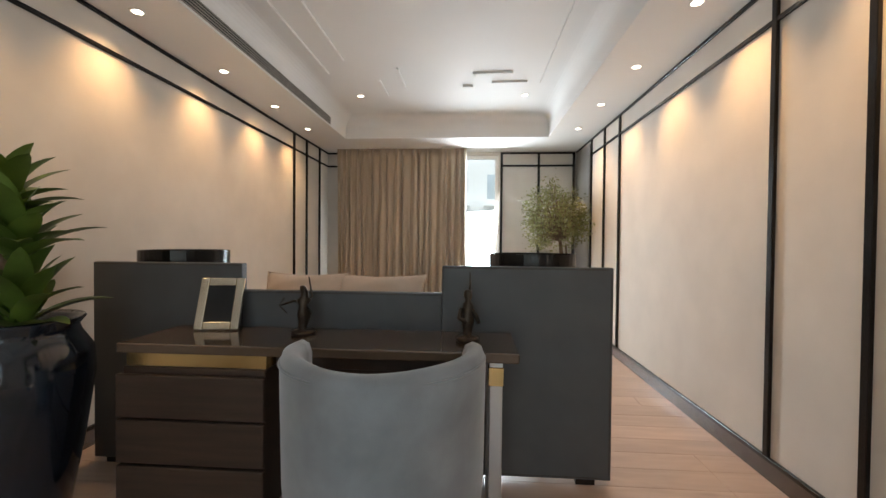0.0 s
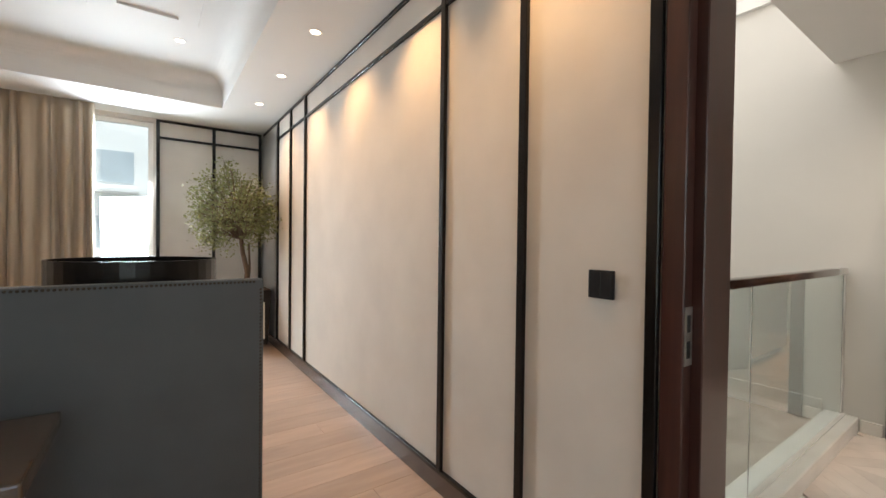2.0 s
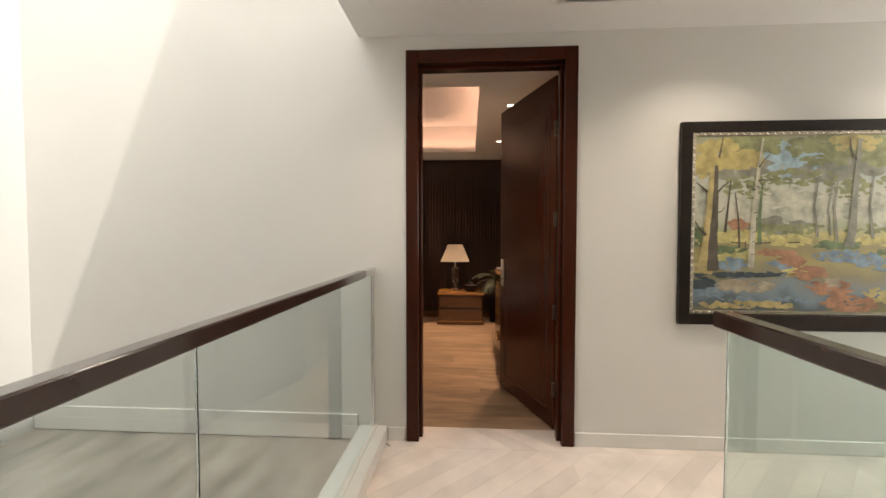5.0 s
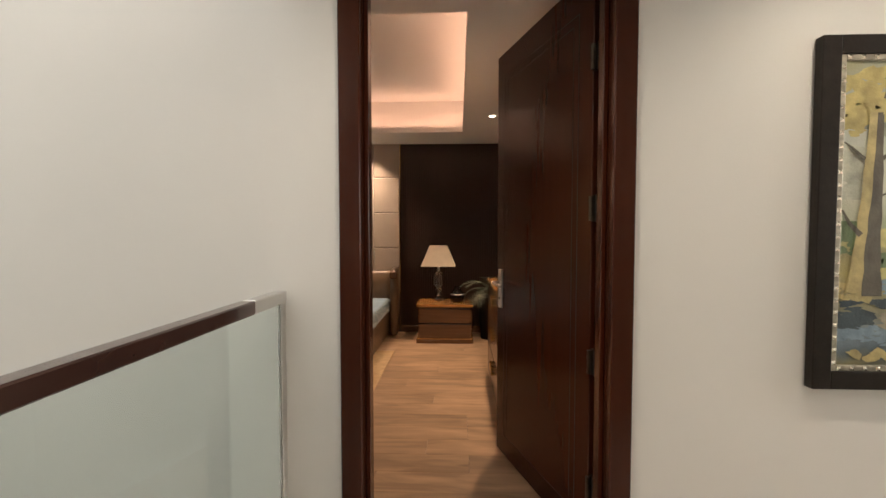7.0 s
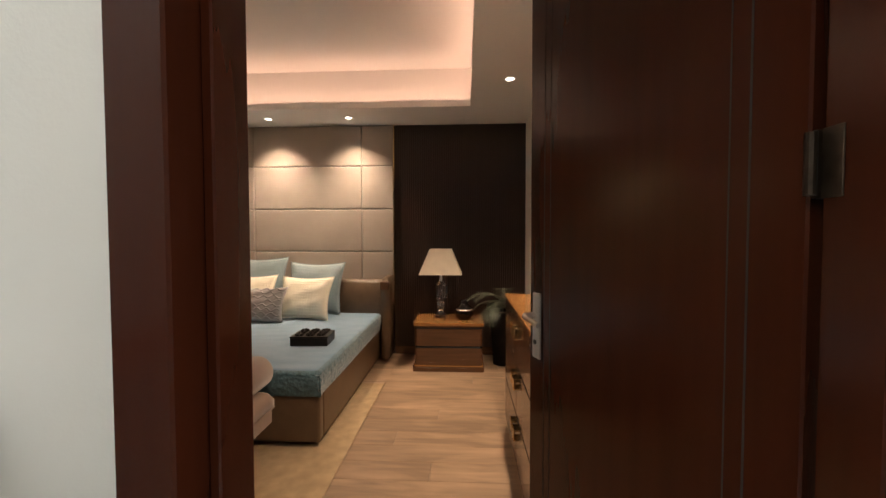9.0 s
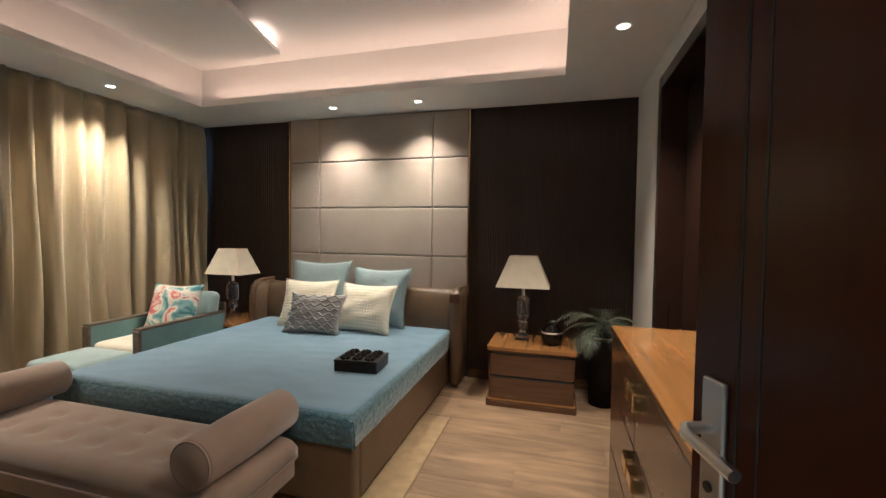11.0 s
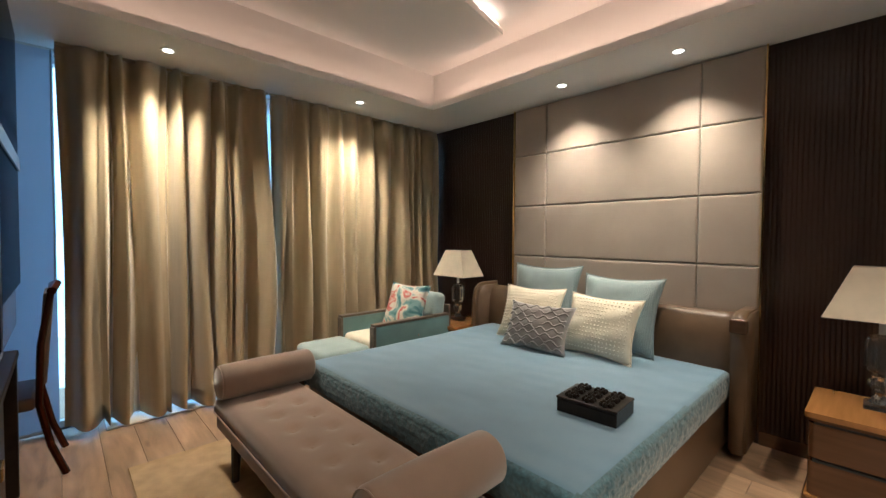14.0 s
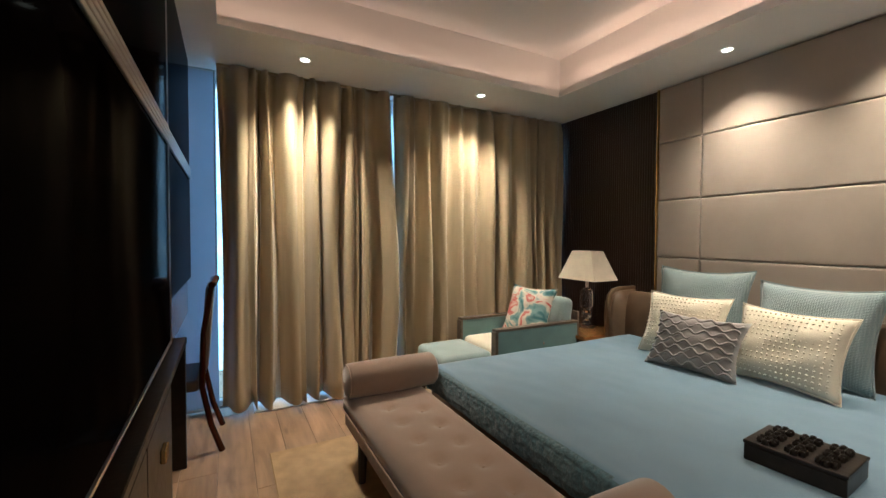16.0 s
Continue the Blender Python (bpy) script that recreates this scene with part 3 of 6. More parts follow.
part("strip", moved(box(-0.34, 0.004, 0.0, -0.06, 0.03, 0.012), pose(8.45, 3.39, 2.987, 0, 0, 11.7)), M_EDGEGLOW, st)


def diffuser(x, y, z, s):
    ob = thing("ceiling_vent", "square white air diffuser with concentric vanes", "vent", (x, y, z), group="hall ceiling vents")
    h = s / 2
    part("backing", box(-h * 0.82, -h * 0.82, -0.004, h * 0.82, h * 0.82, -0.002), M_SLOTDARK, ob)
    for i, k in enumerate((1.0, 0.74, 0.54, 0.34)):
        w = h * (0.17 if i == 0 else 0.085)
        b = bmesh.new()
        for (sx, sy) in ((0, 1), (0, -1), (1, 0), (-1, 0)):
            o = h * k
            q = [(-o, o), (o, o), (o - w, o - w), (-o + w, o - w)]
            rot = {(0, 1): 0, (1, 0): -90, (0, -1): 180, (-1, 0): 90}[(sx, sy)]
            lo = [b.verts.new(pose(0, 0, 0, 0, 0, rot) @ Vector((px, py, -0.012 if n < 2 else -0.022))) for n, (px, py) in enumerate(q)]
            hi = [b.verts.new(pose(0, 0, 0, 0, 0, rot) @ Vector((px, py, -0.001 if n < 2 else -0.017))) for n, (px, py) in enumerate(q)]
            b.faces.new(lo), b.faces.new(hi)
            for n in range(4):
                b.faces.new((lo[n], lo[(n + 1) % 4], hi[(n + 1) % 4], hi[n]))
        part("frame" if i == 0 else "vane", b, M_WHITEPLASTIC, ob)
    part("core", box(-h * 0.16, -h * 0.16, -0.02, h * 0.16, h * 0.16, -0.004, 0.002, 1), M_WHITEPLASTIC, ob)


diffuser(4.58, 0.39, ZH, 0.44)
diffuser(4.62, -0.95, ZH, 0.44)
sd = thing("smoke_detector", "round white ceiling smoke detector", "smoke detector", (4.09, 1.04, ZH))
part("base", lathe([(0.055, 0.0), (0.055, -0.015), (0.05, -0.02), (0, -0.02)], 24), M_WHITEPLASTIC, sd, smooth=True)
part("chamber", lathe([(0.04, -0.02), (0.036, -0.04), (0.02, -0.045), (0, -0.045)], 24), M_WHITEPLASTIC, sd, smooth=True)

gr = thing("linear_grille", "long slotted air grille in the side of the ceiling tray", "vent")
part("recess", box(TX0, 0.2, ZC + 0.022, TX0 + 0.003, 5.45, ZC + 0.108), M_VOID, gr)
for k in range(5):
    z = ZC + 0.022 + 0.021 * k
    part("slat", box(TX0, 0.2, z - 0.004, TX0 + 0.009, 5.45, z + 0.004), M_SLOT, gr)

# ---- curtains and windows ----


def curtain(name, label, x0, x1, y, z0, z1, folds, depth, material, seed, gather=None, part_left=0.0, part_right=0.0):
    rnd = random.Random(seed)
    ob = thing(name, label, "curtain", ((x0 + x1) / 2, y, z0))
    nx, nz = folds * 12, 22
    ph = [rnd.uniform(0.4, 1.55) for _ in range(folds + 2)]
    off = [rnd.uniform(-0.5, 0.5) for _ in range(folds + 2)]
    warp = [rnd.uniform(0.55, 1.6) for _ in range(folds)]
    cum = [0.0]
    for w_ in warp:
        cum.append(cum[-1] + w_)
    b = bmesh.new()
    grid = []
    for j in range(nz + 1):
        v = j / nz
        row = []
        for i in range(nx + 1):
            u = i / nx
            f = u * folds
            k = int(f)
            a = (ph[k] * (1 - (f - k)) + ph[k + 1] * (f - k))
            sway = 0.9 * math.sin(2.1 * v + off[k] * 6) + 0.35 * math.sin(7 * v + k)
            s = math.sin(6.28318 * (f + 0.35 * off[k] + 0.10 * sway))
            s = math.copysign(abs(s) ** 0.8, s)
            amp = depth * a * (0.62 + 0.38 * (1 - v)) * (0.45 if v > 0.97 else 1.0)
            pinch = 1.0 - (gather or 0.0) * math.exp(-((v - 0.45) / 0.3) ** 2)
            k2 = min(k, folds - 1)
            x = (x0 - x1) / 2 + (x1 - x0) * (cum[k2] + warp[k2] * (f - k2)) / cum[-1]
            x += 0.45 * (x1 - x0) / folds * math.cos(6.28318 * f) / 6.28 * (1 - v * 0.5)
            gap = min(1.0, max(0.0, (v - 0.42) / 0.4)) + 0.8 * min(1.0, max(0.0, (0.25 - v) / 0.2)) - 0.25
            x += gap * (part_left * (1 - u) ** 6 - part_right * u ** 6)
            row.append(b.verts.new((x * pinch + 0.012 * math.sin(f * 3.1 + v * 4), amp * s + 0.01 * math.sin(9 * v + k), (z1 - z0) * v + (0.012 * math.sin(f * 2.3) if j == 0 else 0))))
        grid.append(row)
    for r0_, r1_ in zip(grid, grid[1:]):
        for i in range(nx):
            b.faces.new((r0_[i], r0_[i + 1], r1_[i + 1], r1_[i]))
    cl = part("cloth", b, material, ob, smooth=True)
    so = cl.modifiers.new("thick", "SOLIDIFY")
    so.thickness = 0.003
    part("hem_tape", box((x0 - x1) / 2, -0.004, z1 - z0 - 0.02, (x1 - x0) / 2, 0.004, z1 - z0), material, ob)
    return ob


curtain("curtain", "beige pleated study curtain, drawn across the window", -1.56, 0.48, 6.74, 0.02, ZC - 0.004, 19, 0.045, M_CURT, 3)
curtain("curtain", "gold silk bedroom curtain, drawn shut", 5.905, 7.268, 5.05, 0.035, ZB - 0.004, 8, 0.095, M_CURT2, 5, 0.006, part_right=0.035)
curtain("curtain", "gold silk bedroom curtain, drawn shut beside the armchair", 7.274, 9.24, 5.05, 0.035, ZB - 0.004, 11, 0.09, M_CURT2, 8, 0.004, part_left=0.025)


def window(name, label, x0, x1, y, z0, z1, mullions):
    ob = thing(name, label, "window", kind="structure")
    fr = 0.05
    part("window_frame", boxes([(x0, y, z0, x0 + fr, y + 0.06, z1), (x1 - fr, y, z0, x1, y + 0.06, z1), (x0 + fr, y, z0, x1 - fr, y + 0.06, z0 + fr), (x0 + fr, y, z1 - fr, x1 - fr, y + 0.06, z1)]), M_WHITEPLASTIC, ob)
    xs = [x0 + fr] + list(mullions) + [x1 - fr]
    for m2 in mullions:
        part("mullion", box(m2 - 0.025, y, z0 + fr, m2 + 0.025, y + 0.06, z1 - fr), M_WHITEPLASTIC, ob)
    for a, c in zip(xs, xs[1:]):
        p = part("pane", box(a, y + 0.025, z0 + fr, c, y + 0.031, z1 - fr), M_GLASS, ob)
        p.visible_shadow = False
    return ob


window("window_1", "tall white-framed study window", -1.5, 1.0, YF + 0.08, 0.08, 2.72, (-0.66, 0.18))
# Unseen window, added to go with the landing's fill.
window("window_4", "unseen white-framed window added at the end of the landing", 3.8, 5.0, -3.16, 0.9, 2.45, (4.4,))
window("window_3", "wide white-framed window behind the desk", -0.9, 1.5, -1.72, 0.5, 2.5, (0.3,))
sh = thing("sheer_curtain", "thin white sheer curtain against the bedroom window", "curtain", (7.50, 5.15, 0.03))
M_SHEER = mat("white_sheer", (0.85, 0.87, 0.90), 0.9, var=0.03, scale=8)
M_SHEER.node_tree.nodes["Principled BSDF"].inputs["Transmission Weight"].default_value = 0.55
M_SHEER.node_tree.nodes["Principled BSDF"].inputs["IOR"].default_value = 1.02
b = bmesh.new()
ra, rb = [], []
for i in range(241):
    x = -1.55 + 3.10 * i / 240
    yy = 0.012 * math.sin(i * 0.9) + 0.006 * math.sin(i * 0.31)
    ra.append(b.verts.new((x, yy, 0)))
    rb.append(b.verts.new((x, yy, 2.565)))
for i in range(240):
    b.faces.new((ra[i], ra[i + 1], rb[i + 1], rb[i]))
part("cloth", b, M_SHEER, sh, smooth=True)
# Translucent cloth, added to give the strip beside the curtain its blue daylight.
M_DAYLIT = mat("daylit_cloth", (0.62, 0.66, 0.78), 0.9, var=0.03, scale=4)
_n, _l = M_DAYLIT.node_tree.nodes, M_DAYLIT.node_tree.links
_t, _m = _n.new("ShaderNodeBsdfTranslucent"), _n.new("ShaderNodeMixShader")
_t.inputs["Color"].default_value = (0.60, 0.62, 0.68, 1)
_m.inputs["Fac"].default_value = 0.6
_l.new(_n["Principled BSDF"].outputs[0], _m.inputs[1])
_l.new(_t.outputs[0], _m.inputs[2])
_l.new(_m.outputs[0], _n["Material Output"].inputs["Surface"])
bl = thing("roller_blind", "added translucent cloth for the daylit blue strip beside the curtain", "blind", (5.745, 5.195, 0.0))
part("cloth", box(-0.145, -0.002, 0.02, 0.150, 0.002, 2.60), M_DAYLIT, bl)
part("hem_bar", box(-0.145, -0.008, 0.01, 0.150, 0.008, 0.03, 0.003, 1), M_WHITEPLASTIC, bl)
part("cord", tube([(0.140, -0.03, 2.60), (0.137, -0.032, 1.9), (0.142, -0.03, 1.4), (0.138, -0.03, 1.05)], 0.004, 6), M_SLOT, bl, "thin grey pull cord")
window("window_2", "tall white-framed bedroom window behind curtains", 5.62, 9.1, YB + 0.09, -0.02, 2.60, (6.98, 8.04))
structure("window_sill", box(6.13, 4.99, 0.0, 7.30, 5.20, 0.012, 0.003, 1), M_KERB, "cream marble threshold strip under the curtains", "sill")

# neighbouring block seen through the study window
blk = thing("apartment_building", "pale concrete apartment block across the street", "building", (1.4, 26, -3.2))
part("wall", box(-9, 0, 0, 9, 8, 16), M_FACADE, blk)
for i in range(6):
    for j in range(5):
        wdw = part("window", box(-8 + 2.7 * i, -0.04, 1.0 + 3.1 * j, -6.6 + 2.7 * i, 0.02, 2.5 + 3.1 * j), M_FARGLASS, blk)
    for z in (3.6, 6.7):
        part("balcony", box(-8.2 + 2.7 * i, -0.9, z, -6.4 + 2.7 * i, 0, z + 0.15), M_FACADE, blk)

# ---- landing ----


bal = thing("balustrade", "frameless glass balustrade with steel handrail, dark reflection coloured in", "railing")
yr = 1.735
for a, c in ((2.50, 3.348), (3.352, 5.08)):
    part("glass_panel", box(a, yr - 0.006, 0.10, c, yr + 0.006, 1.123), M_GLASS, bal)
# The middle length is coloured dark for what the steel mirrors.
for a, c, mm in ((2.46, 2.75, M_STEEL), (2.75, 4.87, M_RAIL_REFLECTION), (4.87, 5.11, M_STEEL)):
    part("handrail", box(a, yr - 0.024, 1.123, c, yr + 0.024, 1.168, 0.004, 1), mm, bal, "brushed steel rail end" if mm is M_STEEL else "steel rail, coloured dark for its mahogany reflection")
part("wall_fixing", box(5.085, yr - 0.012, 0.10, 5.125, yr + 0.012, 1.121, 0.002, 1), M_STEEL, bal)
part("base_channel", box(2.47, yr - 0.03, 0.101, 5.12, yr + 0.03, 0.108), M_KERB, bal)

bal2 = thing("balustrade", "frameless glass balustrade round the stair opening", "railing")
yr2, xr2 = 0.385, 3.60
for r in ((2.50, yr2 - 0.006, -0.20, xr2 - 0.012, yr2 + 0.006, 1.127), (xr2 - 0.006, -1.2, -0.20, xr2 + 0.006, yr2 - 0.012, 1.127), (xr2 - 0.006, -2.9, -0.20, xr2 + 0.006, -1.22, 1.127)):
    part("glass_panel", box(*r, 0.002, 1), M_GLASS, bal2)
part("handrail", box(2.47, yr2 - 0.024, 1.127, 3.0, yr2 + 0.024, 1.172, 0.004, 1), M_STEEL, bal2, "brushed steel rail")
part("handrail", box(3.0, yr2 - 0.024, 1.127, xr2 + 0.024, yr2 + 0.024, 1.172, 0.004, 1), M_RAIL_REFLECTION, bal2, "steel rail, coloured dark for its mahogany reflection")
part("handrail", box(xr2 - 0.024, -2.98, 1.127, xr2 + 0.024, yr2 - 0.026, 1.172, 0.004, 1), M_RAIL_REFLECTION, bal2, "steel rail, coloured dark for its mahogany reflection")

for r in ((XD - 0.014, 1.52, 0, XD, 1.63, 0.09), (XD - 0.014, -2.98, 0, XD, 0.40, 0.09)):
    structure("baseboard", box(*r, 0.003, 1), M_KERB, "low marble skirting on the landing wall", "baseboard")

structure("baseboard", box(XD - 0.014, 1.85, 0.0, XD, 4.19, 0.17, 0.003, 1), M_KERB, "pale marble skirting behind the balustrade", "baseboard")

# painting
pt = thing("painting", "framed woodland landscape painting in a dark carved frame", "painting", (XD - 0.002, -0.228, 0.82), -90)
PW, PH = 1.87, 1.265
fw = 0.066


def frame_ring(w, h, t, d0, d1, bev):
    return boxes([(0, -d1, 0, t, -d0, h), (w - t, -d1, 0, w, -d0, h), (t, -d1, 0, w - t, -d0, t), (t, -d1, h - t, w - t, -d0, h)], bev)


part("outer_frame", frame_ring(PW, PH, fw, 0.0, 0.036, 0.003), M_BLACKWOOD, pt, "dark wooden outer moulding")
b = moved(frame_ring(PW - 2 * fw, PH - 2 * fw, 0.022, 0.0, 0.031, 0.004), pose(fw, 0, fw))
slip = part("inner_frame", b, M_SLIP, pt, "beaded silver inner slip")
b = bmesh.new()
beads = [(xx, fw + 0.03 + 0.046 * k) for k in range(24) for xx in (fw + 0.011, PW - fw - 0.011)]
beads += [(fw + 0.03 + 0.046 * k, zz) for k in range(37) for zz in (fw + 0.011, PH - fw - 0.011)]
for xx, zz in beads:
    top_ = b.verts.new((xx, -0.037, zz))
    rim_ = [b.verts.new((xx + 0.011 * math.cos(q * 0.7854) * (1 if q % 2 else 0.6), -0.031, zz + 0.011 * math.sin(q * 0.7854) * (1 if q % 2 else 0.6))) for q in range(8)]
    for q in range(8):
        b.faces.new((rim_[q], rim_[(q + 1) % 8], top_))
tagged(part("beading", b, M_SILVER, slip, "small raised silver beads"), kind="stuff")


def canvas_material():
    """Thin washes of colour in soft horizontal bands, from pond to sky."""
    m = mat("painted_canvas", (0.5, 0.48, 0.3), 0.5, var=0.2, scale=4, bump=0.3, bscale=120)
    n, l = m.node_tree.nodes, m.node_tree.links
    tc = n["Texture Coordinate"]
    sep = n.new("ShaderNodeSeparateXYZ")
    l.new(tc.outputs["Object"], sep.inputs[0])
    nz = n.new("ShaderNodeTexNoise")
    nz.inputs["Scale"].default_value, nz.inputs["Detail"].default_value = 4.0, 7
    l.new(tc.outputs["Object"], nz.inputs["Vector"])
    ad = n.new("ShaderNodeMath")
    ad.operation = "MULTIPLY_ADD"
    ad.inputs[1].default_value, ad.inputs[2].default_value = 0.34, -0.17
    l.new(nz.outputs["Fac"], ad.inputs[0])
    sm = n.new("ShaderNodeMath")
    l.new(sep.outputs["Z"], sm.inputs[0])
    l.new(ad.outputs[0], sm.inputs[1])
    mr = n.new("ShaderNodeMapRange")
    mr.inputs["From Min"].default_value, mr.inputs["From Max"].default_value = 0.08, 1.19
    l.new(sm.outputs[0], mr.inputs["Value"])
    rp = n.new("ShaderNodeValToRGB")
    e = rp.color_ramp.elements
    e[0].position, e[0].color = 0.0, (0.20, 0.18, 0.09, 1)
    e[1].position, e[1].color = 1.0, (0.30, 0.28, 0.14, 1)
    for p, c in ((0.06, (0.10, 0.13, 0.15, 1)), (0.12, (0.20, 0.26, 0.30, 1)), (0.20, (0.26, 0.24, 0.15, 1)), (0.30, (0.40, 0.34, 0.14, 1)), (0.38, (0.30, 0.26, 0.13, 1)), (0.44, (0.52, 0.46, 0.20, 1)), (0.49, (0.36, 0.38, 0.24, 1)), (0.60, (0.56, 0.54, 0.44, 1)), (0.72, (0.46, 0.47, 0.40, 1)), (0.84, (0.34, 0.37, 0.34, 1))):
        k = e.new(p)
        k.color = c
    l.new(mr.outputs[0], rp.inputs[0])
    l.new(rp.outputs[0], n["Principled BSDF"].inputs["Base Color"])
    return m


cv = part("canvas", box(fw + 0.02, -0.022, fw + 0.02, PW - fw - 0.02, -0.012, PH - fw - 0.02), canvas_material(), pt, "painted woodland canvas")
PAINT = {nm: mat("painted_" + nm, col, 0.5, var=0.35, scale=16, bump=0.35, bscale=110) for nm, col in (
    ("ochre", (0.40, 0.33, 0.13)), ("olive", (0.22, 0.23, 0.11)), ("smoke", (0.22, 0.22, 0.17)), ("haze", (0.43, 0.43, 0.34)), ("blue", (0.19, 0.26, 0.32)), ("deep", (0.05, 0.07, 0.08)),
    ("meadow", (0.52, 0.46, 0.18)), ("rust", (0.36, 0.19, 0.11)), ("pond", (0.34, 0.29, 0.21)), ("moss", (0.14, 0.19, 0.09)), ("gold", (0.42, 0.34, 0.15)), ("bark", (0.10, 0.085, 0.06)), ("birch", (0.44, 0.42, 0.32)), ("sky", (0.30, 0.40, 0.45)))}
rnd = random.Random(17)
layer = [0.0]


def dabs(colour, areas, size, flat=0.45):
    """Overlapping brush dabs that fill soft oval patches of the picture."""
    b = bmesh.new()
    layer[0] += 0.0002
    for cu, cw, ru, rw, count in areas:
        for k in range(count):
            a, r = rnd.uniform(0, 6.283), math.sqrt(rnd.random())
            x, z = cu + ru * r * math.cos(a), cw + rw * r * math.sin(a)
            tilt, w = rnd.uniform(-0.4, 0.4), size * rnd.uniform(0.6, 1.6)
            h = w * flat * rnd.uniform(0.6, 1.3)
            ring = []
            for q in range(7):
                t, rr = q * 6.28318 / 7, rnd.uniform(0.7, 1.15)
                px = x + rr * (w * math.cos(t) * math.cos(tilt) - h * math.sin(t) * math.sin(tilt))
                pz = z + rr * (w * math.cos(t) * math.sin(tilt) + h * math.sin(t) * math.cos(tilt))
                ring.append(b.verts.new((min(max(px, 0.09), PW - 0.09), -0.0222 - layer[0] - 0.0000004 * k, min(max(pz, 0.09), PH - 0.09))))
            b.faces.new(ring)
    tagged(part("brushwork", b, PAINT[colour], cv), kind="stuff")


def trunk(colour, line, w0, w1):
    """A painted trunk or bough that tapers along a line."""
    b = bmesh.new()
    layer[0] += 0.00004
    L, R = [], []
    n = 12
    for k in range(n + 1):
        t = k / n * (len(line) - 1)
        i = min(int(t), len(line) - 2)
        f = t - i
        x, z = (line[i][c] * (1 - f) + line[i + 1][c] * f for c in (0, 1))
        d = Vector((line[i + 1][0] - line[i][0], 0, line[i + 1][1] - line[i][1])).normalized()
        ww = (w0 + (w1 - w0) * k / n) / 2 * (1 + 0.10 * math.sin(k * 2.3))
        z = min(z, PH - 0.09)
        for side_, sg in ((L, -1), (R, 1)):
            side_.append(b.verts.new((max(0.09, x + sg * d.z * ww), -0.0224 - layer[0], min(z - sg * d.x * ww, PH - 0.09))))
    for k in range(n):
        b.faces.new((L[k], R[k], R[k + 1], L[k + 1]))
    part("painted_tree", b, PAINT[colour], cv)


dabs("haze", [(0.62, 0.74, 0.28, 0.12, 200), (1.30, 0.72, 0.35, 0.10, 160), (0.13, 0.78, 0.06, 0.10, 40)], 0.034)
dabs("sky", [(0.64, 1.03, 0.16, 0.10, 70), (1.45, 1.02, 0.15, 0.10, 50)], 0.045)
dabs("smoke", [(0.33, 0.98, 0.20, 0.06, 60), (0.85, 0.95, 0.18, 0.05, 50), (1.25, 0.98, 0.35, 0.06, 80), (0.55, 0.62, 0.20, 0.04, 40)], 0.04)
dabs("olive", [(0.85, 1.09, 0.22, 0.08, 90), (1.20, 1.07, 0.25, 0.09, 110), (1.62, 1.05, 0.14, 0.10, 70), (0.42, 1.12, 0.18, 0.05, 50)], 0.038)
dabs("ochre", [(0.22, 1.06, 0.15, 0.09, 110), (0.40, 1.03, 0.10, 0.05, 50), (0.12, 0.98, 0.05, 0.06, 30), (1.02, 1.12, 0.14, 0.05, 50), (1.5, 1.13, 0.2, 0.04, 50)], 0.03)
dabs("olive", [(0.40, 0.86, 0.14, 0.07, 50), (0.70, 0.92, 0.20, 0.05, 60), (1.0, 0.86, 0.15, 0.07, 60), (1.45, 0.88, 0.3, 0.07, 90), (0.66, 0.60, 0.22, 0.03, 60), (1.3, 0.60, 0.35, 0.03, 80)], 0.020)
dabs("rust", [(0.35, 0.63, 0.06, 0.03, 25)], 0.025)
dabs("meadow", [(0.36, 0.55, 0.16, 0.04, 60), (0.66, 0.53, 0.12, 0.035, 50), (0.33, 0.44, 0.10, 0.03, 40), (1.35, 0.53, 0.3, 0.035, 90), (0.70, 0.33, 0.10, 0.03, 30)], 0.032, 0.3)
dabs("moss", [(0.13, 0.55, 0.06, 0.06, 40), (0.30, 0.47, 0.10, 0.02, 30), (0.95, 0.50, 0.15, 0.02, 40), (1.4, 0.46, 0.3, 0.02, 50)], 0.024)
dabs("blue", [(0.32, 0.38, 0.09, 0.04, 60), (1.0, 0.43, 0.20, 0.035, 90), (1.35, 0.38, 0.30, 0.05, 130), (0.62, 0.38, 0.08, 0.025, 30), (0.18, 0.20, 0.12, 0.03, 50), (0.55, 0.16, 0.3, 0.02, 60)], 0.018, 0.4)
dabs("rust", [(0.58, 0.45, 0.12, 0.018, 40), (0.68, 0.40, 0.07, 0.03, 40), (0.78, 0.33, 0.09, 0.04, 50), (0.90, 0.24, 0.12, 0.05, 70), (1.02, 0.14, 0.16, 0.05, 80)], 0.026, 0.3)
dabs("deep", [(0.13, 0.26, 0.07, 0.04, 40), (0.36, 0.315, 0.26, 0.012, 70)], 0.03, 0.25)
dabs("pond", [(0.40, 0.245, 0.17, 0.035, 70), (0.92, 0.27, 0.03, 0.02, 12)], 0.035, 0.25)
dabs("gold", [(0.14, 0.36, 0.08, 0.035, 40), (0.40, 0.125, 0.30, 0.02, 70), (1.4, 0.2, 0.3, 0.06, 80)], 0.022)
trunk("moss", [(0.481, 0.50), (0.478, 0.70), (0.49, 0.88)], 0.026, 0.010)
for x, za, zb, w in ((0.81, 0.55, 0.93, 0.016), (0.89, 0.56, 0.88, 0.014), (0.925, 0.52, 0.94, 0.020), (1.13, 0.54, 0.96, 0.018), (1.30, 0.52, 1.0, 0.026), (1.46, 0.55, 0.95, 0.016), (1.62, 0.5, 1.02, 0.034)):
    trunk("smoke", [(x + 0.012, za), (x - 0.012, (za + zb) / 2), (x + 0.01, zb)], w, w * 0.5)
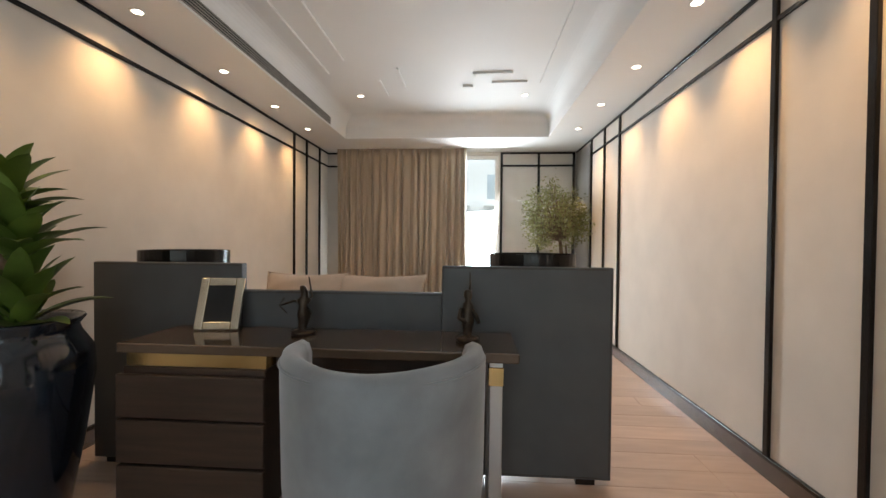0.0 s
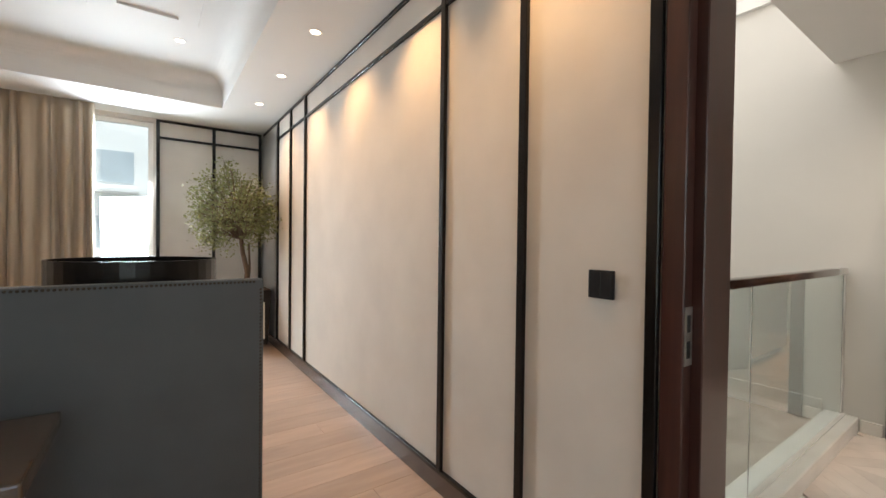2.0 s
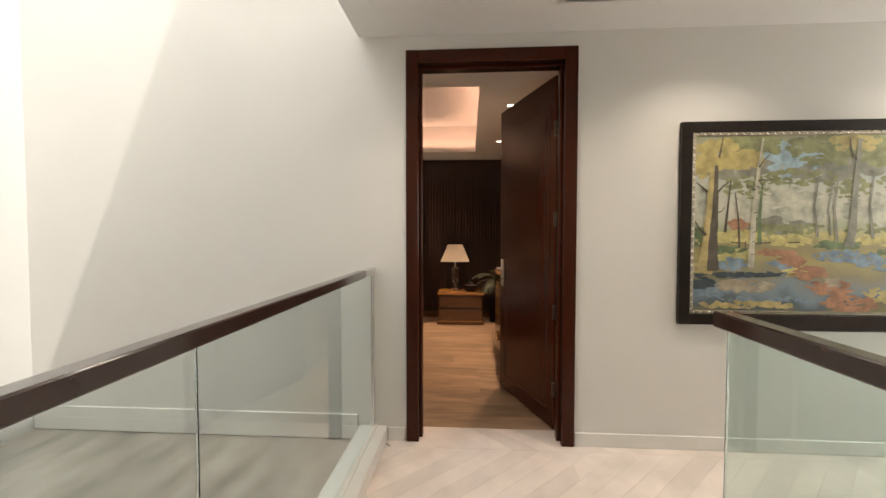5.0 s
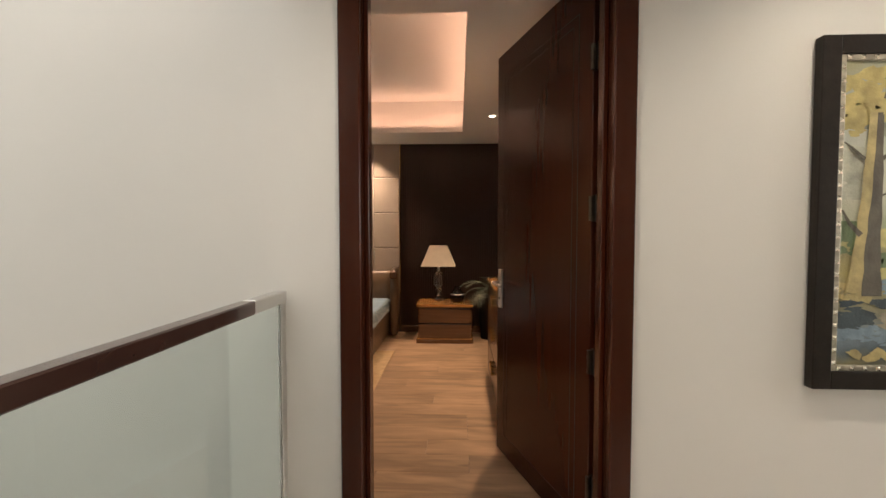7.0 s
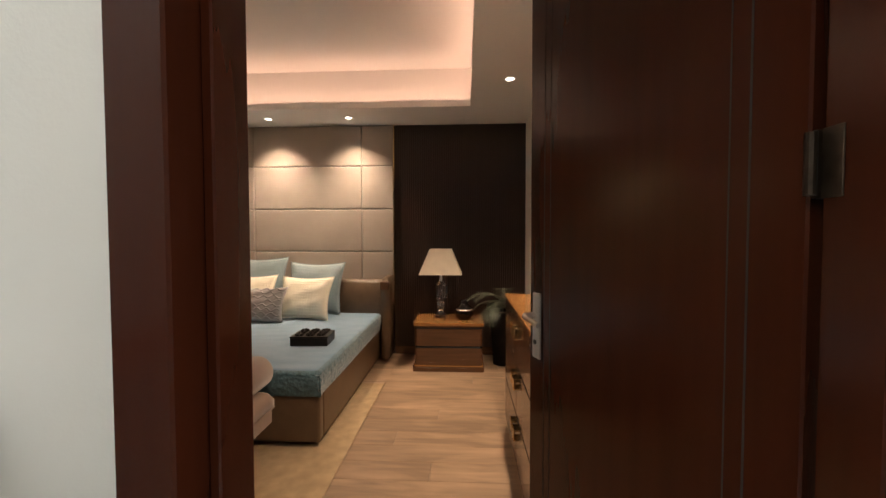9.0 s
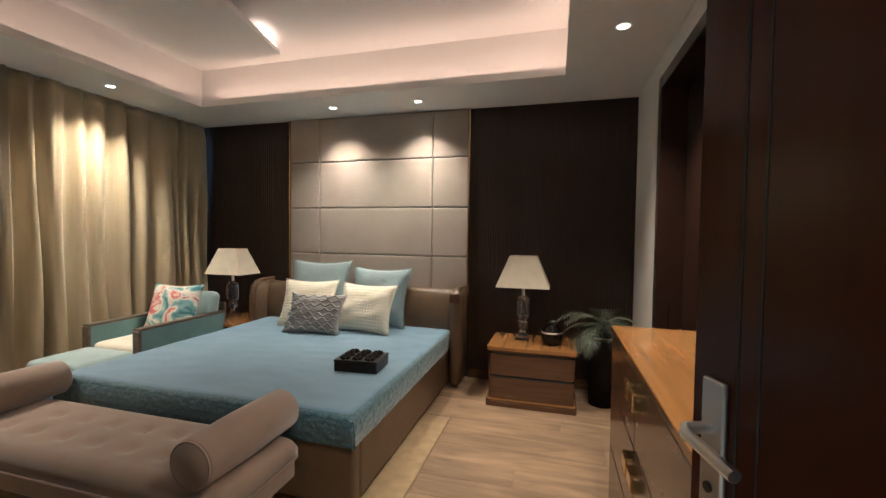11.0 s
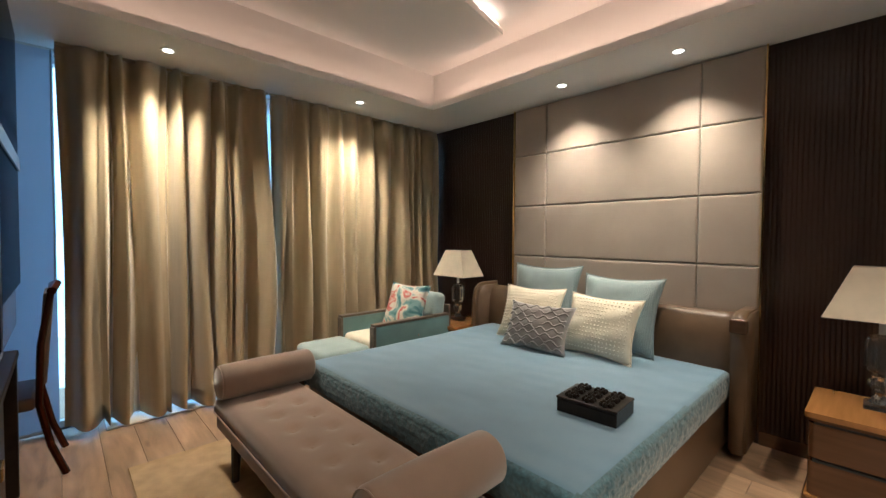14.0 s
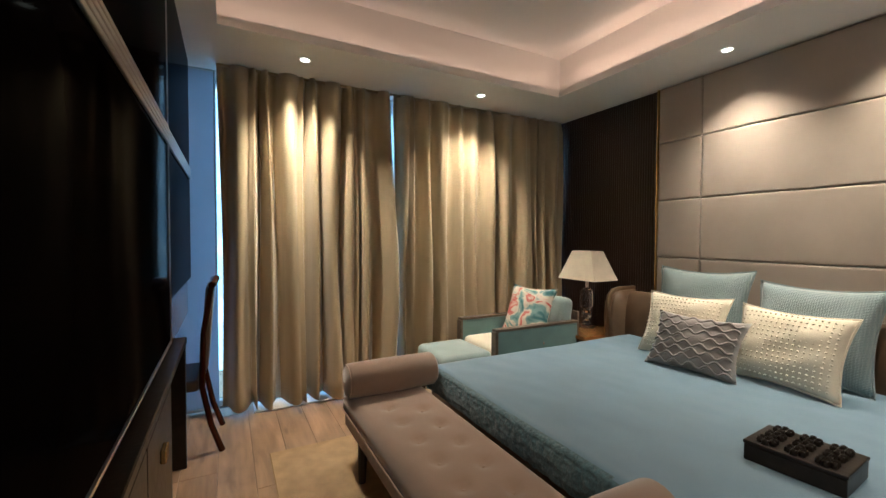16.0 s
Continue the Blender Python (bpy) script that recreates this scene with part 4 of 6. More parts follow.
trunk("smoke", [(1.005, 0.49), (1.025, 0.62), (1.03, 0.80), (1.05, 1.15)], 0.060, 0.022)
trunk("bark", [(0.274, 0.58), (0.288, 0.74), (0.302, 0.90)], 0.018, 0.007)
trunk("bark", [(0.362, 0.48), (0.352, 0.66), (0.329, 0.83)], 0.014, 0.006)
for line in ([(0.31, 0.515), (0.40, 0.512)], [(0.40, 0.47), (0.40, 0.525)], [(0.42, 0.51), (0.55, 0.515)], [(0.65, 0.515), (0.72, 0.518)]):
    trunk("bark", line, 0.008, 0.008)
trunk("birch", [(0.432, 0.36), (0.440, 0.62), (0.458, 0.90), (0.487, 1.16)], 0.040, 0.012)
for z in (0.44, 0.52, 0.58, 0.70, 0.86):
    trunk("bark", [(0.427 + (z - 0.36) * 0.05, z), (0.452 + (z - 0.36) * 0.05, z + 0.004)], 0.006, 0.003)
trunk("gold", [(0.150, 0.35), (0.170, 0.52), (0.182, 0.72), (0.196, 1.0)], 0.075, 0.036)
trunk("bark", [(0.205, 0.34), (0.203, 0.52), (0.212, 0.72), (0.214, 1.0)], 0.070, 0.020)
for line, w in (([(0.165, 0.83), (0.12, 0.87), (0.092, 0.892)], 0.014), ([(0.225, 0.83), (0.26, 0.87), (0.305, 0.902)], 0.014), ([(0.225, 0.70), (0.255, 0.715), (0.27, 0.74)], 0.008), ([(0.16, 0.56), (0.12, 0.60), (0.092, 0.65)], 0.020),
                ([(0.215, 0.99), (0.235, 1.08), (0.25, 1.17)], 0.016), ([(0.30, 1.06), (0.35, 1.09), (0.40, 1.115)], 0.007), ([(0.448, 0.84), (0.42, 0.865), (0.39, 0.87)], 0.009), ([(0.465, 0.98), (0.50, 1.03), (0.53, 1.06)], 0.009), ([(0.46, 0.90), (0.50, 0.905), (0.54, 0.90)], 0.008), ([(1.03, 1.02), (1.0, 1.08), (0.99, 1.15)], 0.014)):
    trunk("bark", line, w, w * 0.35)
dabs("ochre", [(0.24, 1.02, 0.07, 0.02, 22), (0.36, 1.06, 0.06, 0.02, 14)], 0.022)


# ---- soft shapes ----


def cushion(w, h, t, seed=0, pinch=0.12, n=20, wob=0.008):
    """A stuffed pillow in the xz plane, thick along y, with pulled-in sides and pointed corners."""
    rnd = random.Random(seed)
    b = bmesh.new()
    p1, p2 = rnd.uniform(0, 6), rnd.uniform(0, 6)
    sides = []
    for sgn in (-1, 1):
        g = []
        for j in range(n + 1):
            r = []
            for i in range(n + 1):
                u, v = 2 * i / n - 1, 2 * j / n - 1
                e = (1 - abs(u) ** 2.6) * (1 - abs(v) ** 2.6)
                x = u * w / 2 * (1 - pinch * (1 - v * v) * abs(u))
                z = v * h / 2 * (1 - pinch * (1 - u * u) * abs(v))
                y = sgn * t / 2 * e ** 0.55 + wob * math.sin(5 * u + p1 + 2 * v) * e + 0.6 * wob * math.sin(9 * v + p2 - 4 * u) * e + 0.5 * wob * noise.noise(Vector((3.2 * u + p1, 3.2 * v, p2))) * (1 if abs(u) < 0.98 and abs(v) < 0.98 else 0)
                r.append((x, y, z + h / 2))
            g.append(r)
        sides.append(g)
    keep = {}

    def vert(s, i, j):
        edge = i in (0, n) or j in (0, n)
        key = (0 if edge else s, i, j)
        if key not in keep:
            keep[key] = b.verts.new(sides[s][j][i])
        return keep[key]

    for s in (0, 1):
        for j in range(n):
            for i in range(n):
                b.faces.new((vert(s, i, j), vert(s, i + 1, j), vert(s, i + 1, j + 1), vert(s, i, j + 1)))
    return b


def pad(x0, y0, z0, x1, y1, z1, r=0.03, seg=4):
    return box(x0, y0, z0, x1, y1, z1, r, seg)


def piping(w, h, pinch=0.12, r=0.006):
    pts = []
    n = 16
    for a, c in (((-1, -1), (1, -1)), ((1, -1), (1, 1)), ((1, 1), (-1, 1)), ((-1, 1), (-1, -1))):
        for k in range(n):
            t = k / n
            u, v = a[0] + (c[0] - a[0]) * t, a[1] + (c[1] - a[1]) * t
            pts.append((u * w / 2 * (1 - pinch * (1 - v * v) * abs(u)), 0, v * h / 2 * (1 - pinch * (1 - u * u) * abs(v)) + h / 2))
    pts.append(pts[0])
    return tube(pts, r, 6)


# ================= study =================
desk = thing("desk", "dark wooden desk with drawers and a glossy brown top", "desk")
ZD = 0.82
part("top", box(-1.08, 2.135, ZD - 0.045, 0.79, 2.566, ZD, 0.006, 2), M_DESKTOP, desk, "glossy brown desk top")
part("apron", box(-1.04, 2.15, ZD - 0.105, -0.36, 2.56, ZD - 0.047), M_BRASS, desk, "brushed brass band under the top")
part("pedestal", box(-1.05, 2.14, 0.03, -0.36, 2.56, ZD - 0.108, 0.004, 1), M_DRAWER, desk)
for k in range(3):
    z = 0.06 + 0.212 * k
    part("drawer_front", box(-1.06, 2.105, z, -0.352, 2.138, z + 0.2, 0.007, 2), M_DRAWER, desk)
part("modesty_panel", box(-0.358, 2.50, 0.25, 0.62, 2.52, ZD - 0.05), M_DRAWER, desk)
part("knee_drawer", box(-0.35, 2.22, ZD - 0.12, 0.60, 2.48, ZD - 0.05, 0.004, 1), M_DRAWER, desk)
leg = part("leg_frame", boxes([(0.66, 2.18, 0.0, 0.72, 2.24, ZD - 0.047), (0.66, 2.48, 0.0, 0.72, 2.54, ZD - 0.047), (0.66, 2.24, 0.03, 0.72, 2.48, 0.08)], 0.004), M_STEEL, desk, "polished steel leg frame")
for z in (0.02, 0.66):
    part("ferrule", box(0.656, 2.176, z, 0.724, 2.244, z + 0.085, 0.003, 1), M_BRASS, leg, "brass collar")

scr = thing("desk_screen", "stepped grey leatherette privacy screen with nailheads", "screen", (0, 2.57, 0))
for xa, xb, zt in ((-1.62, -0.722, 1.175), (-0.72, 0.414, 1.024), (0.416, 1.332, 1.175)):
    part("panel", box(xa, 0.002, 0.03, xb, 0.058, zt, 0.006, 2), M_LEATHER, scr)
for xa in (-1.5, -0.2, 0.55, 1.2):
    part("foot", box(xa - 0.05, 0.01, 0.0, xa + 0.05, 0.05, 0.03), M_BLACKWOOD, scr)
b = bmesh.new()


def nail(b, x, y, z):
    v = b.verts.new((x, y - 0.004, z))
    ring = [b.verts.new((x + 0.0045 * math.cos(a * 1.0472), y, z + 0.0045 * math.sin(a * 1.0472))) for a in range(6)]
    for a in range(6):
        b.faces.new((v, ring[a], ring[(a + 1) % 6]))


step = 0.0125
for xa, xb, zt in ((-1.61, -0.73, 1.165), (-0.71, 0.405, 1.014), (0.425, 1.322, 1.165)):
    for k in range(int((xb - xa) / step)):
        nail(b, xa + k * step, 0.002, zt)
for k in range(int(1.1 / step)):
    nail(b, 1.322, 0.002, 0.05 + k * step)
for k in range(int(0.86 / step)):
    nail(b, 0.44 + k * step, 0.002, 0.042)
nl = part("nailheads", b, M_BRONZE, scr, "row of small bronze nailheads")
tagged(nl, kind="stuff")

# barrel chair
ch = thing("barrel_chair", "grey velvet barrel chair with piped rounded back", "chair", (0.235, 1.95, 0), 3)


def shell(r_out, r_in, z0, ztop, a0, a1, front_drop, n=30):
    b = bmesh.new()
    prof = []
    for i in range(n + 1):
        a = radians(a0 + (a1 - a0) * i / n)
        k = abs(2 * i / n - 1)
        zt = ztop - front_drop * k ** 3
        sq = 1.0 + 0.06 * math.cos(2 * a) ** 2
        co, si = math.cos(a) * sq, math.sin(a) * sq
        lean = 0.035 * (1 - k)
        row = [(r_out * 0.94, z0), (r_out * 0.99, z0 + 0.25), (r_out, zt - 0.05), (r_out - 0.012, zt - 0.012), ((r_out + r_in) / 2, zt), (r_in + 0.012, zt - 0.014), (r_in, zt - 0.05), (r_in, z0 + 0.12)]
        prof.append([b.verts.new((co * (r + lean * (z - z0)), si * (r + lean * (z - z0)), z)) for r, z in row])
    for p, q in zip(prof, prof[1:]):
        for i in range(len(p) - 1):
            b.faces.new((p[i], p[i + 1], q[i + 1], q[i]))
    for p in (prof[0], prof[-1]):
        b.faces.new(p)
    return b


part("back", shell(0.375, 0.295, 0.14, 0.90, 172, 368, 0.0), M_GREYVELVET, ch, "wrap-around velvet back", smooth=True)
part("seat", prism([(0.30 * math.cos(a * 0.2618), 0.30 * math.sin(a * 0.2618) + 0.02) for a in range(24)], 0.26, 0.47), M_GREYVELVET, ch)
pts = [(0.384 * 1.03 * math.cos(radians(a)), 0.384 * 1.03 * math.sin(radians(a)), 0.857) for a in range(176, 366, 5)]
part("piping", tube(pts, 0.0055, 6), M_GREYVELVET, ch)
for sx in (-1, 1):
    for sy in (-1, 1):
        part("leg", tube([(0.22 * sx, 0.22 * sy, 0.0), (0.20 * sx, 0.20 * sy, 0.27)], 0.016, 8, taper=0.024), M_BLACKWOOD, ch)

# photo frame leaning on the desk
pf = thing("photo_frame", "silver photo frame standing on the desk", "photo frame", (-0.785, 2.44, ZD), 8)
fwid, fhei = 0.232, 0.288
b = bmesh.new()
for (xa, za, xb, zb) in ((0, 0, 0.045, fhei), (fwid - 0.045, 0, fwid, fhei), (0.045, 0, fwid - 0.045, 0.045), (0.045, fhei - 0.045, fwid - 0.045, fhei)):
    box(xa - fwid / 2, -0.02, za, xb - fwid / 2, 0.0, zb, 0.006, 2, bm=b)
part("moulding", moved(b, pose(0, 0, 0, -20)), M_SILVER, pf)
part("picture", moved(box(0.045 - fwid / 2, -0.008, 0.045, fwid / 2 - 0.045, -0.004, fhei - 0.045), pose(0, 0, 0, -20)), M_BLACKPLASTIC, pf, "blank dark print")
part("strut", moved(box(-0.02, 0.0, 0, 0.02, 0.008, 0.2), pose(0, 0.13, 0, 20)), M_BLACKPLASTIC, pf)


def statuette(x, y, rz, seed, arm):
    """A small cast figure on a base, one plain mesh."""
    b = lathe([(0, 0), (0.055, 0), (0.055, 0.018), (0.042, 0.026), (0.02, 0.03), (0.028, 0.07), (0.034, 0.11), (0.024, 0.15), (0.03, 0.18), (0.016, 0.20), (0.024, 0.225), (0.018, 0.25), (0, 0.258)], 14)
    if arm:
        tube([(0.0, 0, 0.17), (-0.05, 0.0, 0.175), (-0.115, 0.0, 0.15)], 0.010, 6, b, 0.005)
        tube([(0.0, 0, 0.17), (0.05, 0.0, 0.20), (0.03, 0, 0.30)], 0.009, 6, b, 0.003)
        tube([(-0.10, 0, 0.11), (-0.125, 0, 0.15), (-0.10, 0, 0.19)], 0.004, 6, b)
    else:
        tube([(0.0, 0, 0.18), (0.035, -0.01, 0.13), (0.05, -0.02, 0.09)], 0.016, 6, b, 0.010)
        tube([(0.0, 0.0, 0.2), (0.01, 0, 0.28), (0.012, 0, 0.34)], 0.008, 6, b, 0.003)
        tube([(-0.03, 0, 0.16), (-0.05, -0.02, 0.12), (-0.02, -0.04, 0.10)], 0.016, 6, b, 0.012)
    for v in b.verts:
        v.co += Vector((1, 1, 0)) * 0.012 * noise.noise(v.co * 22 + Vector((seed, 0, 0)))
    ob = part("statuette", b, M_BRONZE, None, smooth=True)
    ob.matrix_world = pose(x, y, ZD, 0, 0, rz)
    tagged(ob, "small dark bronze figurine standing on the desk", "figurine", "desk figurines")


statuette(-0.29, 2.40, 0, 1, True)
statuette(0.56, 2.34, 20, 2, False)


def drum_lamp(x, y):
    ob = thing("drum_lamp", "black drum-shade lamp standing behind the screen", "lamp", (x, y, 0), group="drum lamps")
    part("shade", lathe([(0.262, 1.0), (0.265, 1.0), (0.265, 1.238), (0.255, 1.238), (0.255, 1.0)], 40), M_BLACK, ob, smooth=False)
    part("pole", lathe([(0, 0.02), (0.014, 0.02), (0.014, 1.12), (0, 1.12)], 12), M_BRONZE, ob)
    part("spider", boxes([(-0.255, -0.004, 1.11, 0.255, 0.004, 1.118), (-0.004, -0.255, 1.11, 0.004, 0.255, 1.118)]), M_BRONZE, ob)
    part("base", lathe([(0, 0), (0.15, 0), (0.15, 0.012), (0.02, 0.03), (0, 0.03)], 28), M_BRONZE, ob)


drum_lamp(0.955, 2.95)
drum_lamp(-1.33, 2.95)

sofa = thing("sofa", "beige upholstered sofa with rumpled cushions", "sofa", (-0.4, 3.25, 0))
M_SOFA = mat("beige_sofa_cloth", (0.62, 0.50, 0.40), 0.9, var=0.08, scale=5, bump=0.2, bscale=180, sheen=0.3)
part("base", pad(-0.62, -0.40, 0.08, 0.62, 0.5, 0.40), M_SOFA, sofa, smooth=True)
part("backrest", pad(-0.62, -0.42, 0.40, 0.62, -0.18, 0.88, 0.05), M_SOFA, sofa, smooth=True)
for k in (-1, 1):
    part("armrest", pad(0.62 * k - 0.09, -0.42, 0.08, 0.62 * k + 0.09, 0.5, 0.62, 0.05), M_SOFA, sofa, smooth=True)
    part("seat_cushion", pad(0.27 * k - 0.265, -0.18, 0.40, 0.27 * k + 0.265, 0.48, 0.55, 0.04), M_SOFA, sofa, smooth=True)
for sx in (-0.5, 0.5):
    for sy in (-0.3, 0.4):
        part("foot", lathe([(0, 0), (0.02, 0), (0.028, 0.085), (0, 0.085)], 10, sx, sy), M_BLACKWOOD, sofa)
for k, (x, y, w, hh, tilt, rz, mm) in enumerate(((-0.72, 3.25, 0.66, 0.5, -32, 0, M_SOFA), (-0.12, 3.27, 0.72, 0.5, -34, 3, M_SOFA), (-0.33, 3.40, 0.42, 0.42, -25, 8, M_CREAM))):
    cu = thing("throw_cushion", "soft beige cushion propped on the sofa back" if k < 2 else "pale patterned cushion on the sofa", "cushion", (x, y, 0.63), rz)
    part("cover", moved(cushion(w, hh, 0.17, k), pose(0, 0, 0, tilt)), mm, cu, smooth=True)
    part("piping", moved(piping(w, hh), pose(0, 0, 0, tilt)), M_SOFA, cu)

# switch
sw = thing("light_switch", "square black light switch plate on the wall", "switch", (XR - 0.001, 1.80, 1.18))
part("plate", box(-0.012, -0.048, -0.048, 0.0, 0.048, 0.048, 0.004, 2), M_BLACKPLASTIC, sw)
for k in range(2):
    part("rocker", box(-0.0145, -0.040 + 0.041 * k, -0.040, -0.011, -0.001 + 0.041 * k, 0.040, 0.001, 1), M_BLACKPLASTIC, sw)

# glazed pot and broad-leaved plant


def strap_leaf(b, root, az, el, length, width, droop, n=8):
    """A keeled tapering leaf blade that arches outward."""
    d = Vector((math.cos(az), math.sin(az), 0))
    side = Vector((-math.sin(az), math.cos(az), 0))
    p = Vector(root)
    rows = []
    e = el
    for k in range(n + 1):
        t = k / n
        w = width * (math.sin(math.pi * min(1, 0.18 + 0.82 * t)) ** 0.75) * (1 if t < 1 else 0.02) + 0.002
        rows.append([b.verts.new(p - side * w / 2 + Vector((0, 0, w * 0.16))), b.verts.new(p), b.verts.new(p + side * w / 2 + Vector((0, 0, w * 0.16)))])
        p = p + (d * math.cos(e) + Vector((0, 0, math.sin(e)))) * length / n
        e -= droop / n
    for r, q in zip(rows, rows[1:]):
        b.faces.new((r[0], r[1], q[1], q[0]))
        b.faces.new((r[1], r[2], q[2], q[1]))


pot = thing("plant_pot", "tall glossy blue-black glazed plant pot", "plant pot", (-1.44, 2.00, 0))
part("body", lathe([(0, 0), (0.17, 0), (0.185, 0.03), (0.24, 0.35), (0.285, 0.68), (0.28, 0.80), (0.235, 0.88), (0.225, 0.91), (0.25, 0.945), (0.245, 0.955), (0.215, 0.93), (0.205, 0.86), (0, 0.86)], 40), M_POT, pot, smooth=True)
part("soil", lathe([(0, 0.885), (0.2, 0.87), (0.206, 0.862)], 24), M_BARK, pot)
pl = thing("potted_plant", "broad-leaved green dracaena growing in the glazed pot", "plant", (-1.44, 2.00, 0.86))
rnd = random.Random(11)
for cx, cy, hh, cnt in ((0.02, 0.0, 0.42, 26), (0.10, -0.06, 0.12, 20), (-0.10, 0.05, 0.60, 22)):
    part("stem", tube([(cx * 0.5, cy * 0.5, 0.0), (cx, cy, hh * 0.5), (cx, cy, hh)], 0.02, 8), M_BARK, pl)
    for k in range(cnt):
        bb = bmesh.new()
        az = k * 2.39996 + rnd.uniform(-0.2, 0.2)
        el = radians(84 - 50 * (1 - k / cnt)) + rnd.uniform(-0.1, 0.1)
        strap_leaf(bb, (cx, cy, hh - 0.08 + 0.10 * k / cnt), az, el, rnd.uniform(0.24, 0.36), rnd.uniform(0.085, 0.115), radians(rnd.uniform(20, 60)))
        part("leaf", bb, M_LEAF, pl, smooth=True)

# small-leaved tree in a planter
pb = thing("planter", "dark square planter standing by the window", "planter", (1.92, 6.45, 0))
b = bmesh.new()
bb = box(-0.25, -0.25, 0.06, 0.25, 0.25, 0.72, 0.01, 2)
for v in bb.verts:
    k = 0.86 + 0.14 * (v.co.z - 0.06) / 0.66
    v.co.x *= k
    v.co.y *= k
part("body", bb, M_BLACKWOOD, pb)
for nm_, m_ in (("front_panel", pose(0, -0.246, 0.40, -2.4)), ("side_panel", pose(-0.246, 0, 0.40, 0, 0, 90) @ pose(0, 0, 0, 2.4)), ):
    part(nm_, moved(box(-0.17, -0.004, -0.26, 0.17, 0.004, 0.25, 0.002, 1), m_), M_CREAM, pb, "beige inset panel")
part("soil", box(-0.235, -0.235, 0.715, 0.235, 0.235, 0.728), M_BARK, pb)
for sx in (-0.14, 0.14):
    for sy in (-0.14, 0.14):
        part("foot", lathe([(0, 0), (0.018, 0), (0.024, 0.065), (0, 0.065)], 8, sx, sy), M_BLACKWOOD, pb)
tr = thing("indoor_tree", "small-leaved olive tree with thin trunk and drooping twigs", "tree", (1.92, 6.45, 0.72))
rnd = random.Random(21)
tb = bmesh.new()
tube([(0, 0, 0), (0.02, -0.01, 0.2), (-0.03, 0.02, 0.45), (-0.06, 0.0, 0.7)], 0.036, 8, tb, 0.022)
tube([(0.03, 0.02, 0), (0.05, 0.02, 0.25), (0.03, -0.03, 0.55)], 0.015, 8, tb, 0.010)
lb = bmesh.new()
CX, CY, CZ = -0.18, -0.22, 0.97
twigs = []
for k in range(110):
    az, cz = rnd.uniform(0, 6.283), rnd.uniform(-0.85, 1)
    rr = rnd.uniform(0.75, 1.08)
    s = math.sqrt(1 - cz * cz)
    tip = Vector((CX + 0.47 * rr * s * math.cos(az), CY + 0.40 * rr * s * math.sin(az), CZ + 0.50 * rr * cz))
    tip.x = min(tip.x, 0.29)
    mid = Vector((CX * 0.5, CY * 0.5, 0.6)).lerp(tip, 0.55) + Vector((0, 0, 0.09))
    tube([(-0.05, 0.0, 0.6), mid, tip, tip + Vector((rnd.uniform(-0.03, 0.03), rnd.uniform(-0.03, 0.03), -rnd.uniform(0.03, 0.14)))], 0.006, 4, tb, 0.0015)
    for j in range(62):
        t = rnd.uniform(0.25, 1.15)
        p = mid.lerp(tip, t) + Vector((rnd.gauss(0, 0.05), rnd.gauss(0, 0.05), rnd.gauss(-0.02, 0.06)))
        a, e = rnd.uniform(0, 6.283), rnd.uniform(-1.0, 0.7)
        d = Vector((math.cos(a) * math.cos(e), math.sin(a) * math.cos(e), math.sin(e)))
        o = d.cross(Vector((rnd.uniform(-1, 1), rnd.uniform(-1, 1), 1))).normalized()
        L, W = rnd.uniform(0.03, 0.055), rnd.uniform(0.008, 0.014)
        lb.faces.new([lb.verts.new(q) for q in (p, p + d * L * 0.5 + o * W, p + d * L, p + d * L * 0.5 - o * W)])
part("trunk", tb, M_BARK, tr, smooth=True)
cw = part("crown", lb, M_LEAF2, tr, "crown of many tiny olive leaves")

# ================= bedroom =================
# padded wall panel behind the bed
hp = thing("upholstered_panel", "taupe padded wall panel with stitched squares behind the bed", "wall panel", (XE - 0.002, 0, 0))
ys = (1.875, 2.238, 3.50, 3.862)
zs = (0.25, 0.70, 1.186, 1.67, 2.158, 2.62)
for a, c in zip(ys, ys[1:]):
    for z0, z1 in zip(zs, zs[1:]):
        b = box(-0.052, a + 0.0013, z0 + 0.0013, -0.004, c - 0.0013, z1 - 0.0013)
        fr_ = [f for f in b.faces if f.normal.x < -0.9]
        bmesh.ops.bevel(b, geom=[e for f in fr_ for e in f.edges], offset=0.019, segments=4, affect="EDGES", profile=0.6)
        part("pad", b, M_HEAD, hp, smooth=False)
for y in (1.862, 3.866):
    part("edge_strip", box(-0.056, y, 0.1, 0.0, y + 0.009, 2.62), M_BRASS, hp, "thin brass edging")
structure("baseboard", box(XE - 0.018, YS, 0.0, XE - 0.003, 1.86, 0.09, 0.003, 1), M_WALNUT, "dark wood skirting of the bedroom", "baseboard")

bed = thing("bed", "wide bed with brown leather frame and blue bedspread", "bed")
BXF, BXH, BYR, BYL = 7.165, 9.10, 2.01, 3.985
part("side_rail", pad(BXF + 0.062, BYR - 0.022, 0.04, BXH, BYR + 0.085, 0.395, 0.02), M_HEADLEATHER, bed, "brown leather side rail", smooth=True)
part("side_rail", pad(BXF + 0.062, BYL - 0.085, 0.04, BXH, BYL + 0.022, 0.395, 0.02), M_HEADLEATHER, bed, "brown leather side rail", smooth=True)
part("foot_rail", pad(BXF - 0.02, BYR - 0.022, 0.04, BXF + 0.06, BYL + 0.022, 0.395, 0.02), M_HEADLEATHER, bed, "brown leather foot rail", smooth=True)
part("mattress", pad(BXF + 0.09, BYR + 0.09, 0.15, BXH, BYL - 0.09, 0.465, 0.05), M_CREAM, bed, smooth=True)


